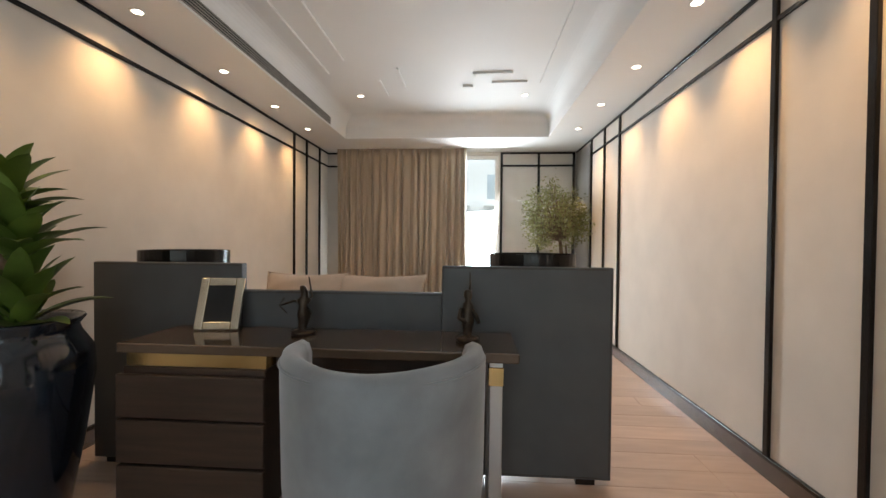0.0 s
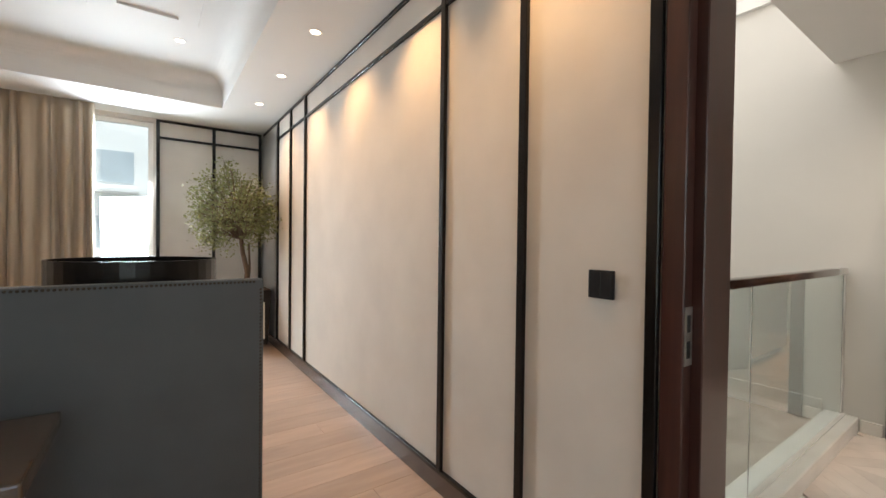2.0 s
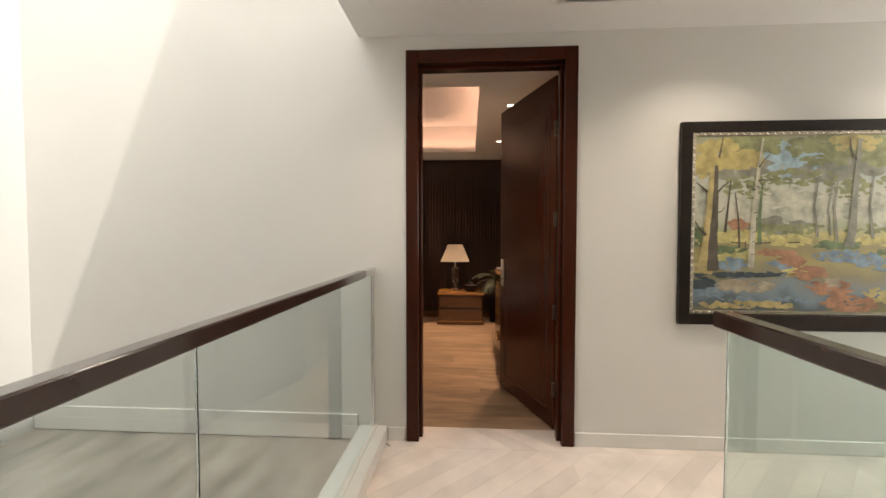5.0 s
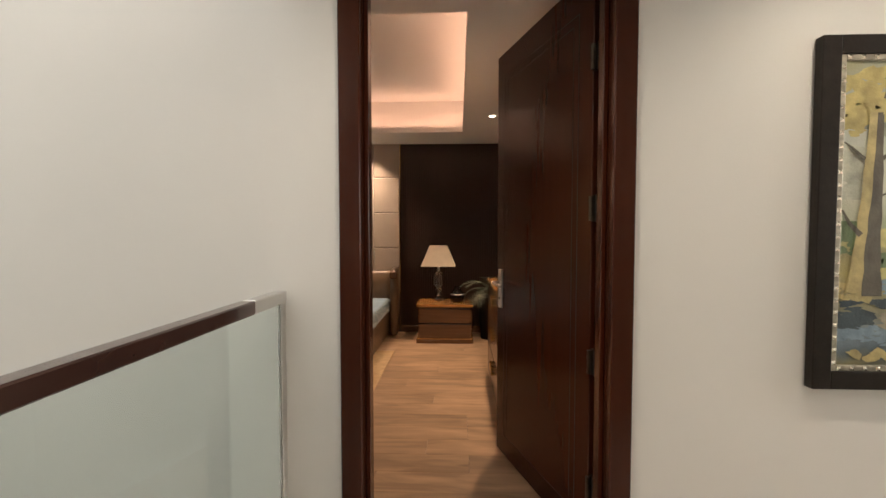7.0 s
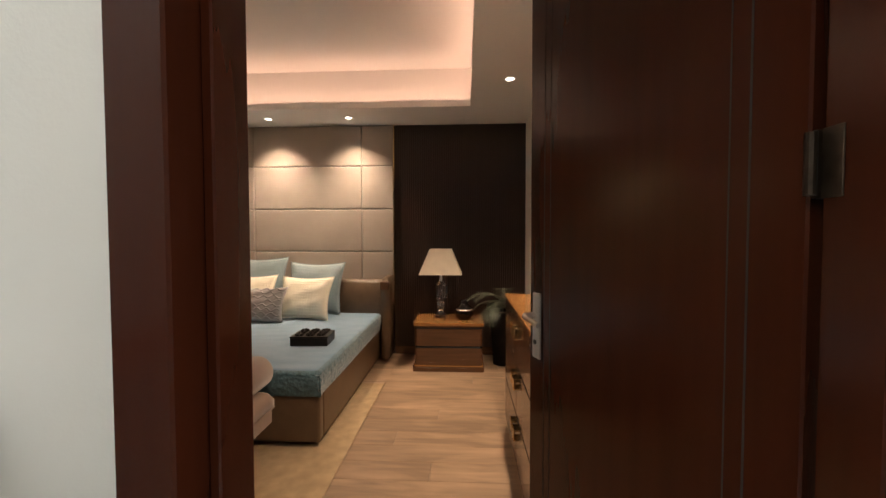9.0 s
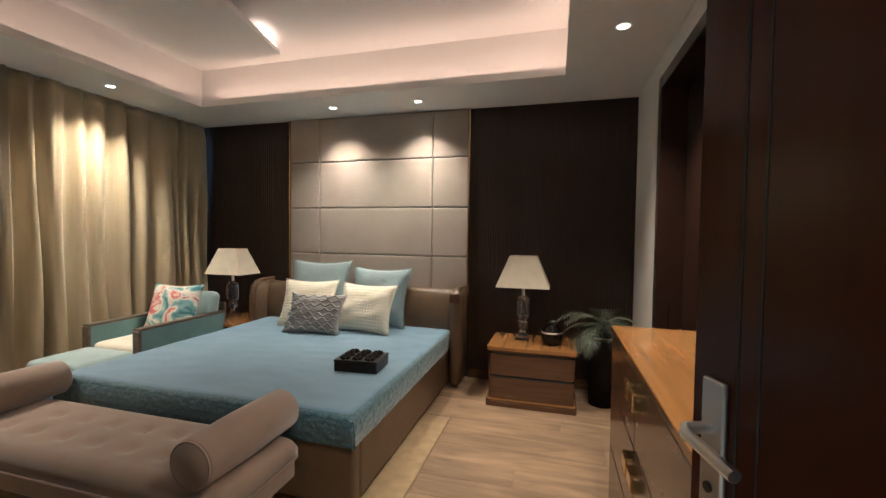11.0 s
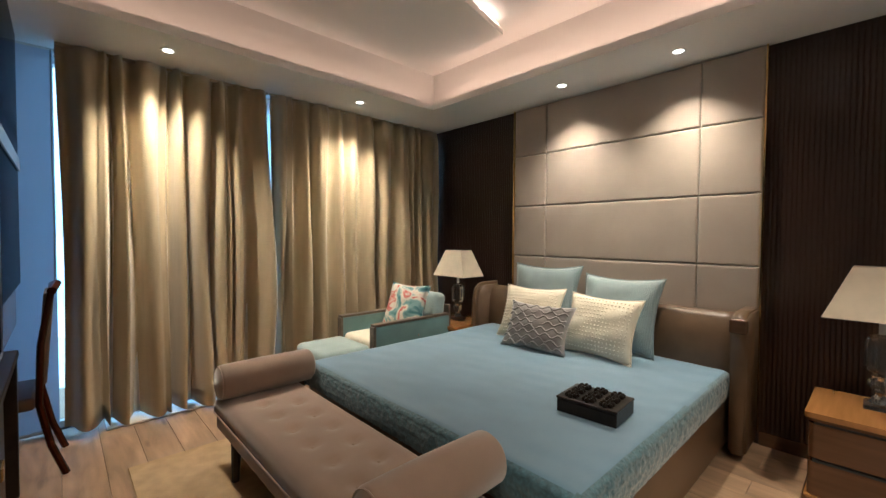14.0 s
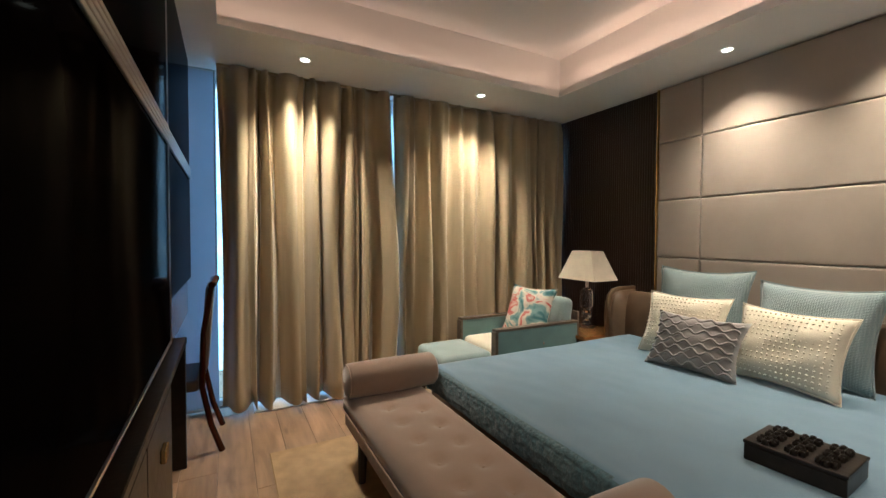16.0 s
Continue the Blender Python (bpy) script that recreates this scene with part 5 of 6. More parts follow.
def sleigh(y0, y1, x_back, z_top):
    """A leather headboard whose top rolls over backwards."""
    b = bmesh.new()
    prof = [(0.0, 0.1), (-0.02, 0.55), (-0.01, 0.72), (0.02, 0.84), (0.06, 0.885), (0.11, 0.88), (0.14, 0.84), (0.14, 0.1)]
    rows = []
    n = 24
    for i in range(n + 1):
        t = i / n
        y = y0 + (y1 - y0) * t
        bow = 0.0
        rows.append([b.verts.new((x_back - 0.16 + px + bow, y, pz * z_top / 0.885)) for px, pz in prof])
    for p, q in zip(rows, rows[1:]):
        for k in range(len(prof) - 1):
            b.faces.new((p[k], p[k + 1], q[k + 1], q[k]))
    b.faces.new(rows[0]), b.faces.new(rows[-1])
    return b


part("headboard", sleigh(BYR - 0.06, BYL + 0.10, 9.24, 0.885), M_HEADLEATHER, bed, "rolled brown leather headboard", smooth=True)
for sgn, yy in ((-1, BYR - 0.10), (1, BYL + 0.08)):
    b = bmesh.new()
    prof = [(9.235, 0.05), (8.90, 0.05), (8.92, 0.45), (8.90, 0.66), (8.88, 0.78), (8.90, 0.86), (8.95, 0.905), (9.02, 0.92), (9.235, 0.92)]
    lo = [b.verts.new((x, yy - 0.045, z)) for x, z in prof]
    hi = [b.verts.new((x, yy + 0.045, z)) for x, z in prof]
    b.faces.new(lo), b.faces.new(hi[::-1])
    for k in range(len(prof)):
        b.faces.new((lo[k], lo[(k + 1) % len(prof)], hi[(k + 1) % len(prof)], hi[k]))
    bmesh.ops.bevel(b, geom=[e for e in b.edges if abs(e.verts[0].co.y - e.verts[1].co.y) < 1e-4], offset=0.014 if sgn < 0 else 0.032, segments=4, affect="EDGES")
    wing = part("wing", b, M_HEADLEATHER, bed, "brown leather side wing", smooth=True)
    if sgn > 0:
        continue
    part("cap", box(8.868, yy - 0.047, 0.795, 8.90, yy + 0.047, 0.885, 0.015, 4), M_WALNUT, wing, "polished walnut end cap")

# bedspread with crinkled drop


def spread():
    b = bmesh.new()
    x0, x1, y0, y1, zt, drop = BXF - 0.03, BXH - 0.02, BYR - 0.030, BYL + 0.030, 0.512, 0.165
    path = []
    nd, nt = 16, 150
    for k in range(nd):
        path.append((0.0, -drop + drop * k / nd, 0))
    W = y1 - y0
    for k in range(nt + 1):
        path.append((W * k / nt, 0.0, 1))
    for k in range(1, nd + 1):
        path.append((W, -drop * k / nd, 0))
    xs = [("d", -drop + drop * k / nd) for k in range(nd)] + [("t", (x1 - x0) * k / 150) for k in range(151)]
    rows = []
    for kind, xv in xs:
        r = []
        for yv, zv, flat in path:
            x, y, z = (x0, y0 + yv, zt + zv) if kind == "d" else (x0 + xv, y0 + yv, zt + zv)
            if kind == "d":
                z = zt + min(zv, xv) if not flat else zt + xv
                bulge = 0.012 * math.sin(math.pi * min(1, -xv / drop))
                x -= bulge
            if not flat:
                s = -1 if yv <= 0 else 1
                y += s * 0.012 * math.sin(math.pi * min(1, -zv / drop))
            # rounded shoulders
            ex = min(1.0, (x - x0) / 0.05) if kind == "t" else 0.0
            ey = min(1.0, min(yv, W - yv) / 0.05) if flat else 0.0
            if kind == "t" and flat:
                z -= 0.022 * ((1 - ex) ** 2 + (1 - ey) ** 2)
                z += 0.006 * noise.noise(Vector((x * 2.2, y * 2.2, 0))) + 0.0025 * noise.noise(Vector((x * 9, y * 5, 3)))
            elif kind == "t" or flat:
                z -= 0.022 * max(0, 1 + min(zv, 0 if kind == "t" else xv) / 0.05)
            if kind == "d" or not flat:
                q = Vector((x, y, z))
                am = 0.009 * (0.6 * noise.noise(q * 38) + 1.6 * abs(noise.noise(q * 62)))
                if kind == "d":
                    x += am
                if not flat:
                    y += am * (1 if yv <= 0 else -1)
            r.append(b.verts.new((x, y, z)))
        rows.append(r)
    for p, q in zip(rows, rows[1:]):
        for k in range(len(path) - 1):
            f = b.faces.new((p[k], p[k + 1], q[k + 1], q[k]))
            if p[k].co.z < 0.503 or q[k + 1].co.z < 0.503:
                f.material_index = 1
    return b


sp = part("bedspread", spread(), M_SPREAD, bed, "powder-blue bedspread with crinkled border", smooth=True, mats=(M_BORDER,))


def pillow(name, label, x, y, z, w, h, t, lean, rz, material, seed, pipe=True, group=""):
    ob = thing(name, label, "pillow", (x, y, z), rz - 90, group=group)
    part("cover", moved(cushion(w, h, t, seed), pose(0, 0, 0, -lean)), material, ob, smooth=True)
    if pipe:
        part("piping", moved(piping(w, h), pose(0, 0, 0, -lean)), material, ob)
    return ob


M_PILLOWBLUE = weave("blue_pillow", (0.225, 0.295, 0.315), 0.55, 170, 240, 0.9, 0.12, 0.4, "xz", 2.0)
ZM = 0.508
pillow("pillow", "large dusty-blue quilted pillow leaning on the headboard", 8.95, 2.72, ZM, 0.64, 0.59, 0.18, 17, -4, M_PILLOWBLUE, 1, group="bed pillows")
pillow("pillow", "large dusty-blue quilted pillow leaning on the headboard", 8.96, 3.37, ZM, 0.66, 0.64, 0.18, 14, 3, M_PILLOWBLUE, 2, group="bed pillows")
pcr = pillow("pillow", "cream textured pillow leaning on the blue one", 8.70, 2.74, ZM, 0.58, 0.46, 0.17, 22, -6, M_CREAM, 3, group="bed pillows")
pcl = pillow("pillow", "cream textured pillow leaning on the blue one", 8.74, 3.35, ZM, 0.56, 0.47, 0.17, 22, 6, M_CREAM, 4, group="bed pillows")
pg = pillow("pillow", "small grey silk pillow with diamond smocking", 8.50, 3.13, ZM, 0.56, 0.385, 0.13, 28, 4, M_GREYSILK, 5, pipe=False, group="bed pillows")


def nubs(parent, w, h, nx, nz, lean, t, material, size=0.0065):
    """Rows of raised tufts on a pillow's face."""
    b = bmesh.new()
    for i in range(nx):
        for j in range(nz):
            u, v = 2 * (i + 0.5) / nx - 1, 2 * (j + 0.5) / nz - 1
            u, v = u * 0.9, v * 0.9
            e = (1 - abs(u) ** 2.6) * (1 - abs(v) ** 2.6)
            c = Vector((u * w / 2 * 0.95, -t / 2 * e ** 0.55 - 0.004, v * h / 2 * 0.95 + h / 2))
            vs = [b.verts.new(c + Vector(d) * size) for d in ((-1, 0.3, 0), (0, 0.3, -1), (1, 0.3, 0), (0, 0.3, 1), (0, -0.6, 0))]
            for k in range(4):
                b.faces.new((vs[k], vs[(k + 1) % 4], vs[4]))
    o = part("tuft", moved(b, pose(0, 0, 0, -lean)), material, parent)
    tagged(o, kind="stuff")


nubs(pcr, 0.58, 0.46, 18, 14, 22, 0.17, M_CREAM, 0.008)
nubs(pcl, 0.56, 0.47, 18, 14, 22, 0.17, M_CREAM, 0.008)
b = bmesh.new()
for k in range(8):
    pts = []
    for j in range(57):
        u = -0.93 + 1.86 * j / 56
        v = -0.84 + 0.24 * k + 0.075 * math.sin(u * 17 + 3.14159 * (k % 2)) + 0.02 * math.sin(5 * u + k)
        v = max(-0.93, min(0.93, v))
        e = (1 - abs(u) ** 2.6) * (1 - abs(v) ** 2.6)
        pts.append((u * 0.28 * (1 - 0.10 * (1 - v * v)), -0.065 * e ** 0.55 - 0.004, v * 0.1925 * (1 - 0.10 * (1 - u * u)) + 0.1925))
    tube(pts, 0.0075, 5, b)
tagged(part("smocking", moved(b, pose(0, 0, 0, -28)), M_GREYSILK, pg, "raised silver-grey smocked scallops", smooth=True), kind="stuff")

# carved box
cb = thing("carved_box", "black carved wooden box with rosettes, lying on the bed", "box", (7.82, 2.28, 0.512), 4)
part("body", box(-0.115, -0.145, 0, 0.115, 0.145, 0.062, 0.004, 2), M_BLACKWOOD, cb)
part("lid", box(-0.118, -0.148, 0.063, 0.118, 0.148, 0.076, 0.004, 2), M_BLACKWOOD, cb)
for i in range(3):
    for j in range(3):
        x, y = -0.072 + 0.072 * i, -0.085 + 0.085 * j
        ro = part("rosette", lathe([(0.012, 0.076), (0.013, 0.088), (0.009, 0.090), (0.007, 0.084), (0, 0.083)], 14, x, y), M_BLACKWOOD, cb, "carved rosette")
        for k in range(6):
            a = k * 1.0472
            part("petal", lathe([(0, 0.0765), (0.0115, 0.0765), (0.0115, 0.088), (0.009, 0.093), (0.006, 0.091), (0, 0.083)], 8, x + 0.0235 * math.cos(a), y + 0.023 * math.sin(a)), M_BLACKWOOD, ro)


def nightstand(x, y, rz, label):
    """Two drawers, rounded front corners, on a recessed plinth; the front faces -x."""
    ob = thing("nightstand", label, "nightstand", (x, y, 0), rz, group="bedside tables")
    w, d = 0.70, 0.50

    def plan(g, rr):
        pts = [(d / 2 + g, -w / 2 - g), (d / 2 + g, w / 2 + g)]
        for k in range(7):
            a = radians(90 + 15 * k)
            pts.append((-d / 2 - g + rr + rr * math.cos(a), w / 2 + g - rr + rr * math.sin(a)))
        for k in range(7):
            a = radians(180 + 15 * k)
            pts.append((-d / 2 - g + rr + rr * math.cos(a), -w / 2 - g + rr + rr * math.sin(a)))
        return pts

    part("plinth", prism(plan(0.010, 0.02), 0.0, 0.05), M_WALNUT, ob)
    part("plinth_lip", prism(plan(0.002, 0.02), 0.05, 0.062), M_WALNUT_LIT, ob, "pale polished base moulding")
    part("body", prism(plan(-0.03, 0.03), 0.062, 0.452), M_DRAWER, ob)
    part("top", prism(plan(0.006, 0.02), 0.462, 0.49), M_WALNUT_LIT, ob, "polished walnut top in the lit tone")
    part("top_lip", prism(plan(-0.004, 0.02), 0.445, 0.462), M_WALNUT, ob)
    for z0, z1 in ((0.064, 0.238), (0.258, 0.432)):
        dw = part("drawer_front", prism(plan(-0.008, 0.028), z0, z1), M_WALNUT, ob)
        part("finger_pull", box(-d / 2 + 0.005, -w / 2 + 0.03, z1, -d / 2 + 0.03, w / 2 - 0.03, z1 + 0.01), M_VOID, dw)
    return ob


nightstand(8.935, 1.228, 0, "two-drawer walnut nightstand with rounded corners")
nightstand(8.935, 4.47, 0, "two-drawer walnut nightstand beside the armchair")


def table_lamp(x, y, z, rz=0):
    ob = thing("table_lamp", "crystal-based table lamp with tapered square linen shade", "lamp", (x, y, z), rz, group="bedside lamps")
    part("foot", box(-0.06, -0.06, 0, 0.06, 0.06, 0.028, 0.006, 2), M_CRYSTAL, ob)
    for prof in ([(0, 0.03), (0.045, 0.03), (0.03, 0.055), (0.022, 0.08), (0.022, 0.10), (0, 0.10)], [(0, 0.10), (0.042, 0.102), (0.05, 0.13), (0.036, 0.165), (0, 0.166)], [(0, 0.168), (0.03, 0.17), (0.064, 0.21), (0.068, 0.33), (0.05, 0.37), (0.022, 0.39), (0, 0.39)]):
        part("crystal", lathe(prof, 8), M_CRYSTAL, ob)
    part("stem", lathe([(0, 0.39), (0.014, 0.39), (0.014, 0.47), (0.02, 0.475), (0.02, 0.50), (0, 0.50)], 12), M_STEEL, ob)
    b = bmesh.new()
    for o in (0.0, 0.006):
        lo = [b.verts.new((sx * (0.225 - o), sy * (0.155 - o), 0.467)) for sx, sy in ((-1, -1), (1, -1), (1, 1), (-1, 1))]
        hi = [b.verts.new((sx * (0.115 - o), sy * (0.08 - o), 0.737)) for sx, sy in ((-1, -1), (1, -1), (1, 1), (-1, 1))]
        for k in range(4):
            b.faces.new((lo[k], lo[(k + 1) % 4], hi[(k + 1) % 4], hi[k]))
    part("shade", b, M_SHADE, ob, "tapered linen shade, unlit")
    part("spider", boxes([(-0.112, -0.003, 0.727, 0.112, 0.003, 0.733)]), M_STEEL, ob)
    part("harp", tube([(0, 0, 0.5), (0, 0, 0.729)], 0.004, 6), M_STEEL, ob)


table_lamp(9.0, 1.32, 0.49, 90)
table_lamp(9.0, 4.40, 0.49, 90)
jar = thing("vase", "small rounded black glass vase on the nightstand", "vase", (8.90, 1.07, 0.49))
part("body", lathe([(0, 0), (0.06, 0), (0.085, 0.035), (0.09, 0.08), (0.078, 0.125), (0.046, 0.155), (0.04, 0.185), (0.05, 0.2), (0.042, 0.198), (0.034, 0.16), (0, 0.15)], 24), M_BLACK, jar, smooth=True)
part("band", lathe([(0.086, 0.100), (0.0885, 0.106), (0.083, 0.112)], 24), M_STEEL, jar)

# palm in the corner
pp = thing("plant_pot", "tall dark plant pot in the bedroom corner", "plant pot", (8.98, 0.66, 0))
part("body", lathe([(0, 0), (0.10, 0), (0.115, 0.25), (0.14, 0.55), (0.132, 0.57), (0.122, 0.53), (0, 0.52)], 28), M_MATTEPOT, pp, smooth=True)
part("soil", lathe([(0, 0.535), (0.115, 0.53), (0.122, 0.525)], 16), M_BARK, pp)
pm = thing("potted_palm", "small arching palm with feathery grey-green fronds", "plant", (8.98, 0.66, 0.52))
rnd = random.Random(31)
for k in range(19):
    az = k * 2.39996
    el = radians(rnd.uniform(25, 78))
    wall_side = math.cos(az) > 0.3 or math.sin(az) < -0.3
    L = rnd.uniform(0.40, 0.56) * (0.50 if wall_side else 1.0)
    b = bmesh.new()
    p, e, pts = Vector((0, 0, 0.12)), el, [Vector((0, 0, 0))]
    d = Vector((math.cos(az), math.sin(az), 0))
    side = Vector((-math.sin(az), math.cos(az), 0))
    for j in range(25):
        pts.append(p.copy())
        p = p + (d * math.cos(e) + Vector((0, 0, math.sin(e)))) * L / 24
        e -= radians(110) / 24
    tube(pts, 0.004, 5, b, 0.001)
    for j in range(4, 26):
        for sg in (-1, 1):
            ll = 0.15 * math.sin(math.pi * (j / 26) ** 0.75) + 0.03
            tang = (pts[j] - pts[j - 1]).normalized()
            q = pts[j] + (side * sg * 0.62 + tang * 0.75 + Vector((0, 0, -0.22 + rnd.uniform(-0.08, 0.08)))).normalized() * ll * rnd.uniform(0.85, 1.1)
            w = tang * 0.0032
            b.faces.new([b.verts.new(pts[j] - w), b.verts.new(pts[j].lerp(q, 0.5) - w * 1.2), b.verts.new(q), b.verts.new(pts[j].lerp(q, 0.5) + w * 1.2), b.verts.new(pts[j] + w)])
    part("frond", b, M_PALM, pm)

# dresser along the south wall
dr = thing("dresser", "long glossy walnut dresser with brass-handled drawers", "dresser", (6.30, YS + 0.006, 0))
DL, DD, DH = 1.27, 0.385, 0.95
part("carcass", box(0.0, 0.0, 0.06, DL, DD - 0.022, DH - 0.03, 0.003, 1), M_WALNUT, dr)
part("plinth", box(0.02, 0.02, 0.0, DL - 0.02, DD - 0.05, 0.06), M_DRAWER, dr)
part("top", box(-0.008, 0.0, DH - 0.03, DL + 0.008, DD, DH, 0.005, 2), M_WALNUT_LIT, dr, "glossy walnut top, golden tone brightened as downlit")
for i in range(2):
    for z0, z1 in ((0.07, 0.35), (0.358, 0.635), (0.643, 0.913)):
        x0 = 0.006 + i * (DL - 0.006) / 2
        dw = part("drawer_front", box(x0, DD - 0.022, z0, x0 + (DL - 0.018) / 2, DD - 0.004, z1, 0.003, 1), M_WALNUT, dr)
        xe = x0 + ((DL - 0.018) / 2 - 0.05 if i == 0 else 0.05)
        part("handle", boxes([(xe - 0.035, DD - 0.004, z1 - 0.11, xe + 0.035, DD + 0.022, z1 - 0.10), (xe - 0.035, DD + 0.014, z1 - 0.11, xe + 0.035, DD + 0.022, z1 - 0.045), (xe - 0.035, DD - 0.004, z1 - 0.055, xe + 0.035, DD + 0.022, z1 - 0.045)], 0.002), M_BRASS, dw, "square brass handle")

# upholstered bench at the bed's foot
be = thing("bench", "taupe velvet tufted bench with two bolsters", "bench", (6.815, 3.14, 0))
HW, HL = 0.245, 0.90


def tufted(x0, y0, x1, y1, z0, z1):
    nx, ny = 20, 60
    btn = [(-0.08 if k % 2 else 0.08, -0.55 + 0.1 * k) for k in range(0, 12)]
    b = bmesh.new()
    rows = []
    for j in range(ny + 1):
        r = []
        for i in range(nx + 1):
            x, y = x0 + (x1 - x0) * i / nx, y0 + (y1 - y0) * j / ny
            ex = min(1, min(x - x0, x1 - x) / 0.05)
            ey = min(1, min(y - y0, y1 - y) / 0.05)
            z = z1 - 0.03 * ((1 - ex) ** 2 + (1 - ey) ** 2)
            for bx, by in btn:
                z -= 0.022 * math.exp(-((x - bx) ** 2 + (y - by) ** 2) / 0.0011)
            r.append(b.verts.new((x, y, z)))
        rows.append(r)
    for p, q in zip(rows, rows[1:]):
        for i in range(nx):
            b.faces.new((p[i], p[i + 1], q[i + 1], q[i]))
    rim = [rows[0][i] for i in range(nx)] + [rows[j][nx] for j in range(ny)] + [rows[ny][i] for i in range(nx, 0, -1)] + [rows[j][0] for j in range(ny, 0, -1)]
    low = [b.verts.new((v.co.x, v.co.y, z0)) for v in rim]
    for k in range(len(rim)):
        b.faces.new((rim[k], rim[(k + 1) % len(rim)], low[(k + 1) % len(low)], low[k]))
    b.faces.new(low)
    return b, btn


b, btn = tufted(-HW, -HL, HW, HL, 0.31, 0.42)
seat = part("seat_cushion", b, M_BENCH, be, "buttoned velvet seat", smooth=True)
for bx, by in btn:
    part("button", lathe([(0.011, 0.397), (0.009, 0.403), (0, 0.406)], 10, bx, by), M_BENCH, seat)
part("apron", box(-HW + 0.01, -HL + 0.01, 0.22, HW - 0.01, HL - 0.01, 0.308, 0.006, 2), M_BENCH, be)
part("welt", tube([(-HW, -HL, 0.312), (-HW, HL, 0.312), (HW, HL, 0.312), (HW, -HL, 0.312), (-HW, -HL, 0.312)], 0.006, 6), M_BENCH, be)
for s in (-1, 1):
    prof = [(0, -HW - 0.005), (0.085, -HW - 0.005), (0.1, -HW + 0.012), (0.104, 0), (0.1, HW + 0.045), (0.085, HW + 0.062), (0, HW + 0.062)]
    bo = part("bolster", moved(lathe(prof, 28), pose(0, s * (HL - 0.125 if s < 0 else HL - 0.11), 0.515, 0, 90, 0)), M_BENCH, be, "cylindrical velvet bolster", smooth=True)
    part("end_piping", moved(tube([(0.092 * math.cos(a * 0.2618), 0.092 * math.sin(a * 0.2618), -HW - 0.002) for a in range(25)], 0.004, 6), pose(0, s * (HL - 0.125 if s < 0 else HL - 0.11), 0.515, 0, 90, 0)), M_BENCH, bo)
for sx in (-1, 1):
    for sy in (-1, 1):
        part("leg", tube([(sx * (HW - 0.03), sy * (HL - 0.30), 0.0), (sx * (HW - 0.04), sy * (HL - 0.29), 0.24)], 0.020, 8, taper=0.030), M_BLACKWOOD, be)

# rug
rg = thing("rug", "short-pile beige rug under the bed and bench", "rug", (7.3, 3.05, 0.0))
part("mat", box(-1.12, -1.25, 0.001, 1.0, 1.25, 0.012, 0.004, 1), M_RUG, rg)

# armchair and footstool
M_ARMWOOD = wood("grey_oak_arm", (0.13, 0.10, 0.075), 0.4, "X", 0.25)
ac = thing("armchair", "teal armchair with grey-oak arms and a cream seat", "armchair", (8.20, 4.53, 0))
part("seat_base", pad(-0.33, -0.24, 0.20, 0.34, 0.24, 0.33, 0.02), M_TEAL, ac, smooth=True)
part("seat_cushion", pad(-0.36, -0.235, 0.33, 0.28, 0.235, 0.47, 0.045), M_CREAM, ac, "cream seat cushion", smooth=True)
part("backrest", moved(pad(0.0, -0.26, 0.0, 0.15, 0.26, 0.53, 0.055), pose(0.30, 0, 0.30, 0, 8, 0)), M_TEALPALE, ac, "padded pale teal back", smooth=True)
for s in (-1, 1):
    ar = part("arm", box(-0.36, s * 0.275 - 0.03, 0.18, 0.50, s * 0.275 + 0.03, 0.60, 0.008, 2), M_TEAL, ac, "teal upholstered arm")
    part("arm_cap", box(-0.37, s * 0.275 - 0.034, 0.60, 0.50, s * 0.275 + 0.034, 0.622, 0.005, 2), M_ARMWOOD, ar, "grey oak arm rest")
    part("arm_post", box(-0.378, s * 0.275 - 0.034, 0.0, -0.352, s * 0.275 + 0.034, 0.60, 0.004, 1), M_ARMWOOD, ar)
    part("leg", box(0.45, s * 0.275 - 0.025, 0.0, 0.50, s * 0.275 + 0.025, 0.18, 0.004, 1), M_ARMWOOD, ac)
part("back_rail", box(0.50, -0.30, 0.18, 0.525, 0.30, 0.70, 0.006, 2), M_ARMWOOD, ac)


def patterned():
    m = mat("floral_print", (0.55, 0.50, 0.45), 0.8, var=0.1, scale=8, bump=0.2, bscale=150)
    n, l = m.node_tree.nodes, m.node_tree.links
    nz = n.new("ShaderNodeTexNoise")
    nz.inputs["Scale"].default_value, nz.inputs["Detail"].default_value = 6.0, 3
    nz.inputs["Distortion"].default_value = 1.2
    l.new(n["Texture Coordinate"].outputs["Object"], nz.inputs["Vector"])
    rp = n.new("ShaderNodeValToRGB")
    rp.color_ramp.interpolation = "EASE"
    e = rp.color_ramp.elements
    e[0].position, e[0].color = 0.30, (0.06, 0.17, 0.20, 1)
    e[1].position, e[1].color = 0.72, (0.42, 0.06, 0.05, 1)
    for p, c in ((0.40, (0.22, 0.36, 0.37, 1)), (0.45, (0.66, 0.62, 0.54, 1)), (0.50, (0.66, 0.58, 0.50, 1)), (0.545, (0.52, 0.11, 0.10, 1)), (0.65, (0.62, 0.50, 0.42, 1))):
        k = e.new(p)
        k.color = c
    l.new(nz.outputs["Fac"], rp.inputs[0])
    l.new(rp.outputs[0], n["Principled BSDF"].inputs["Base Color"])
    return m


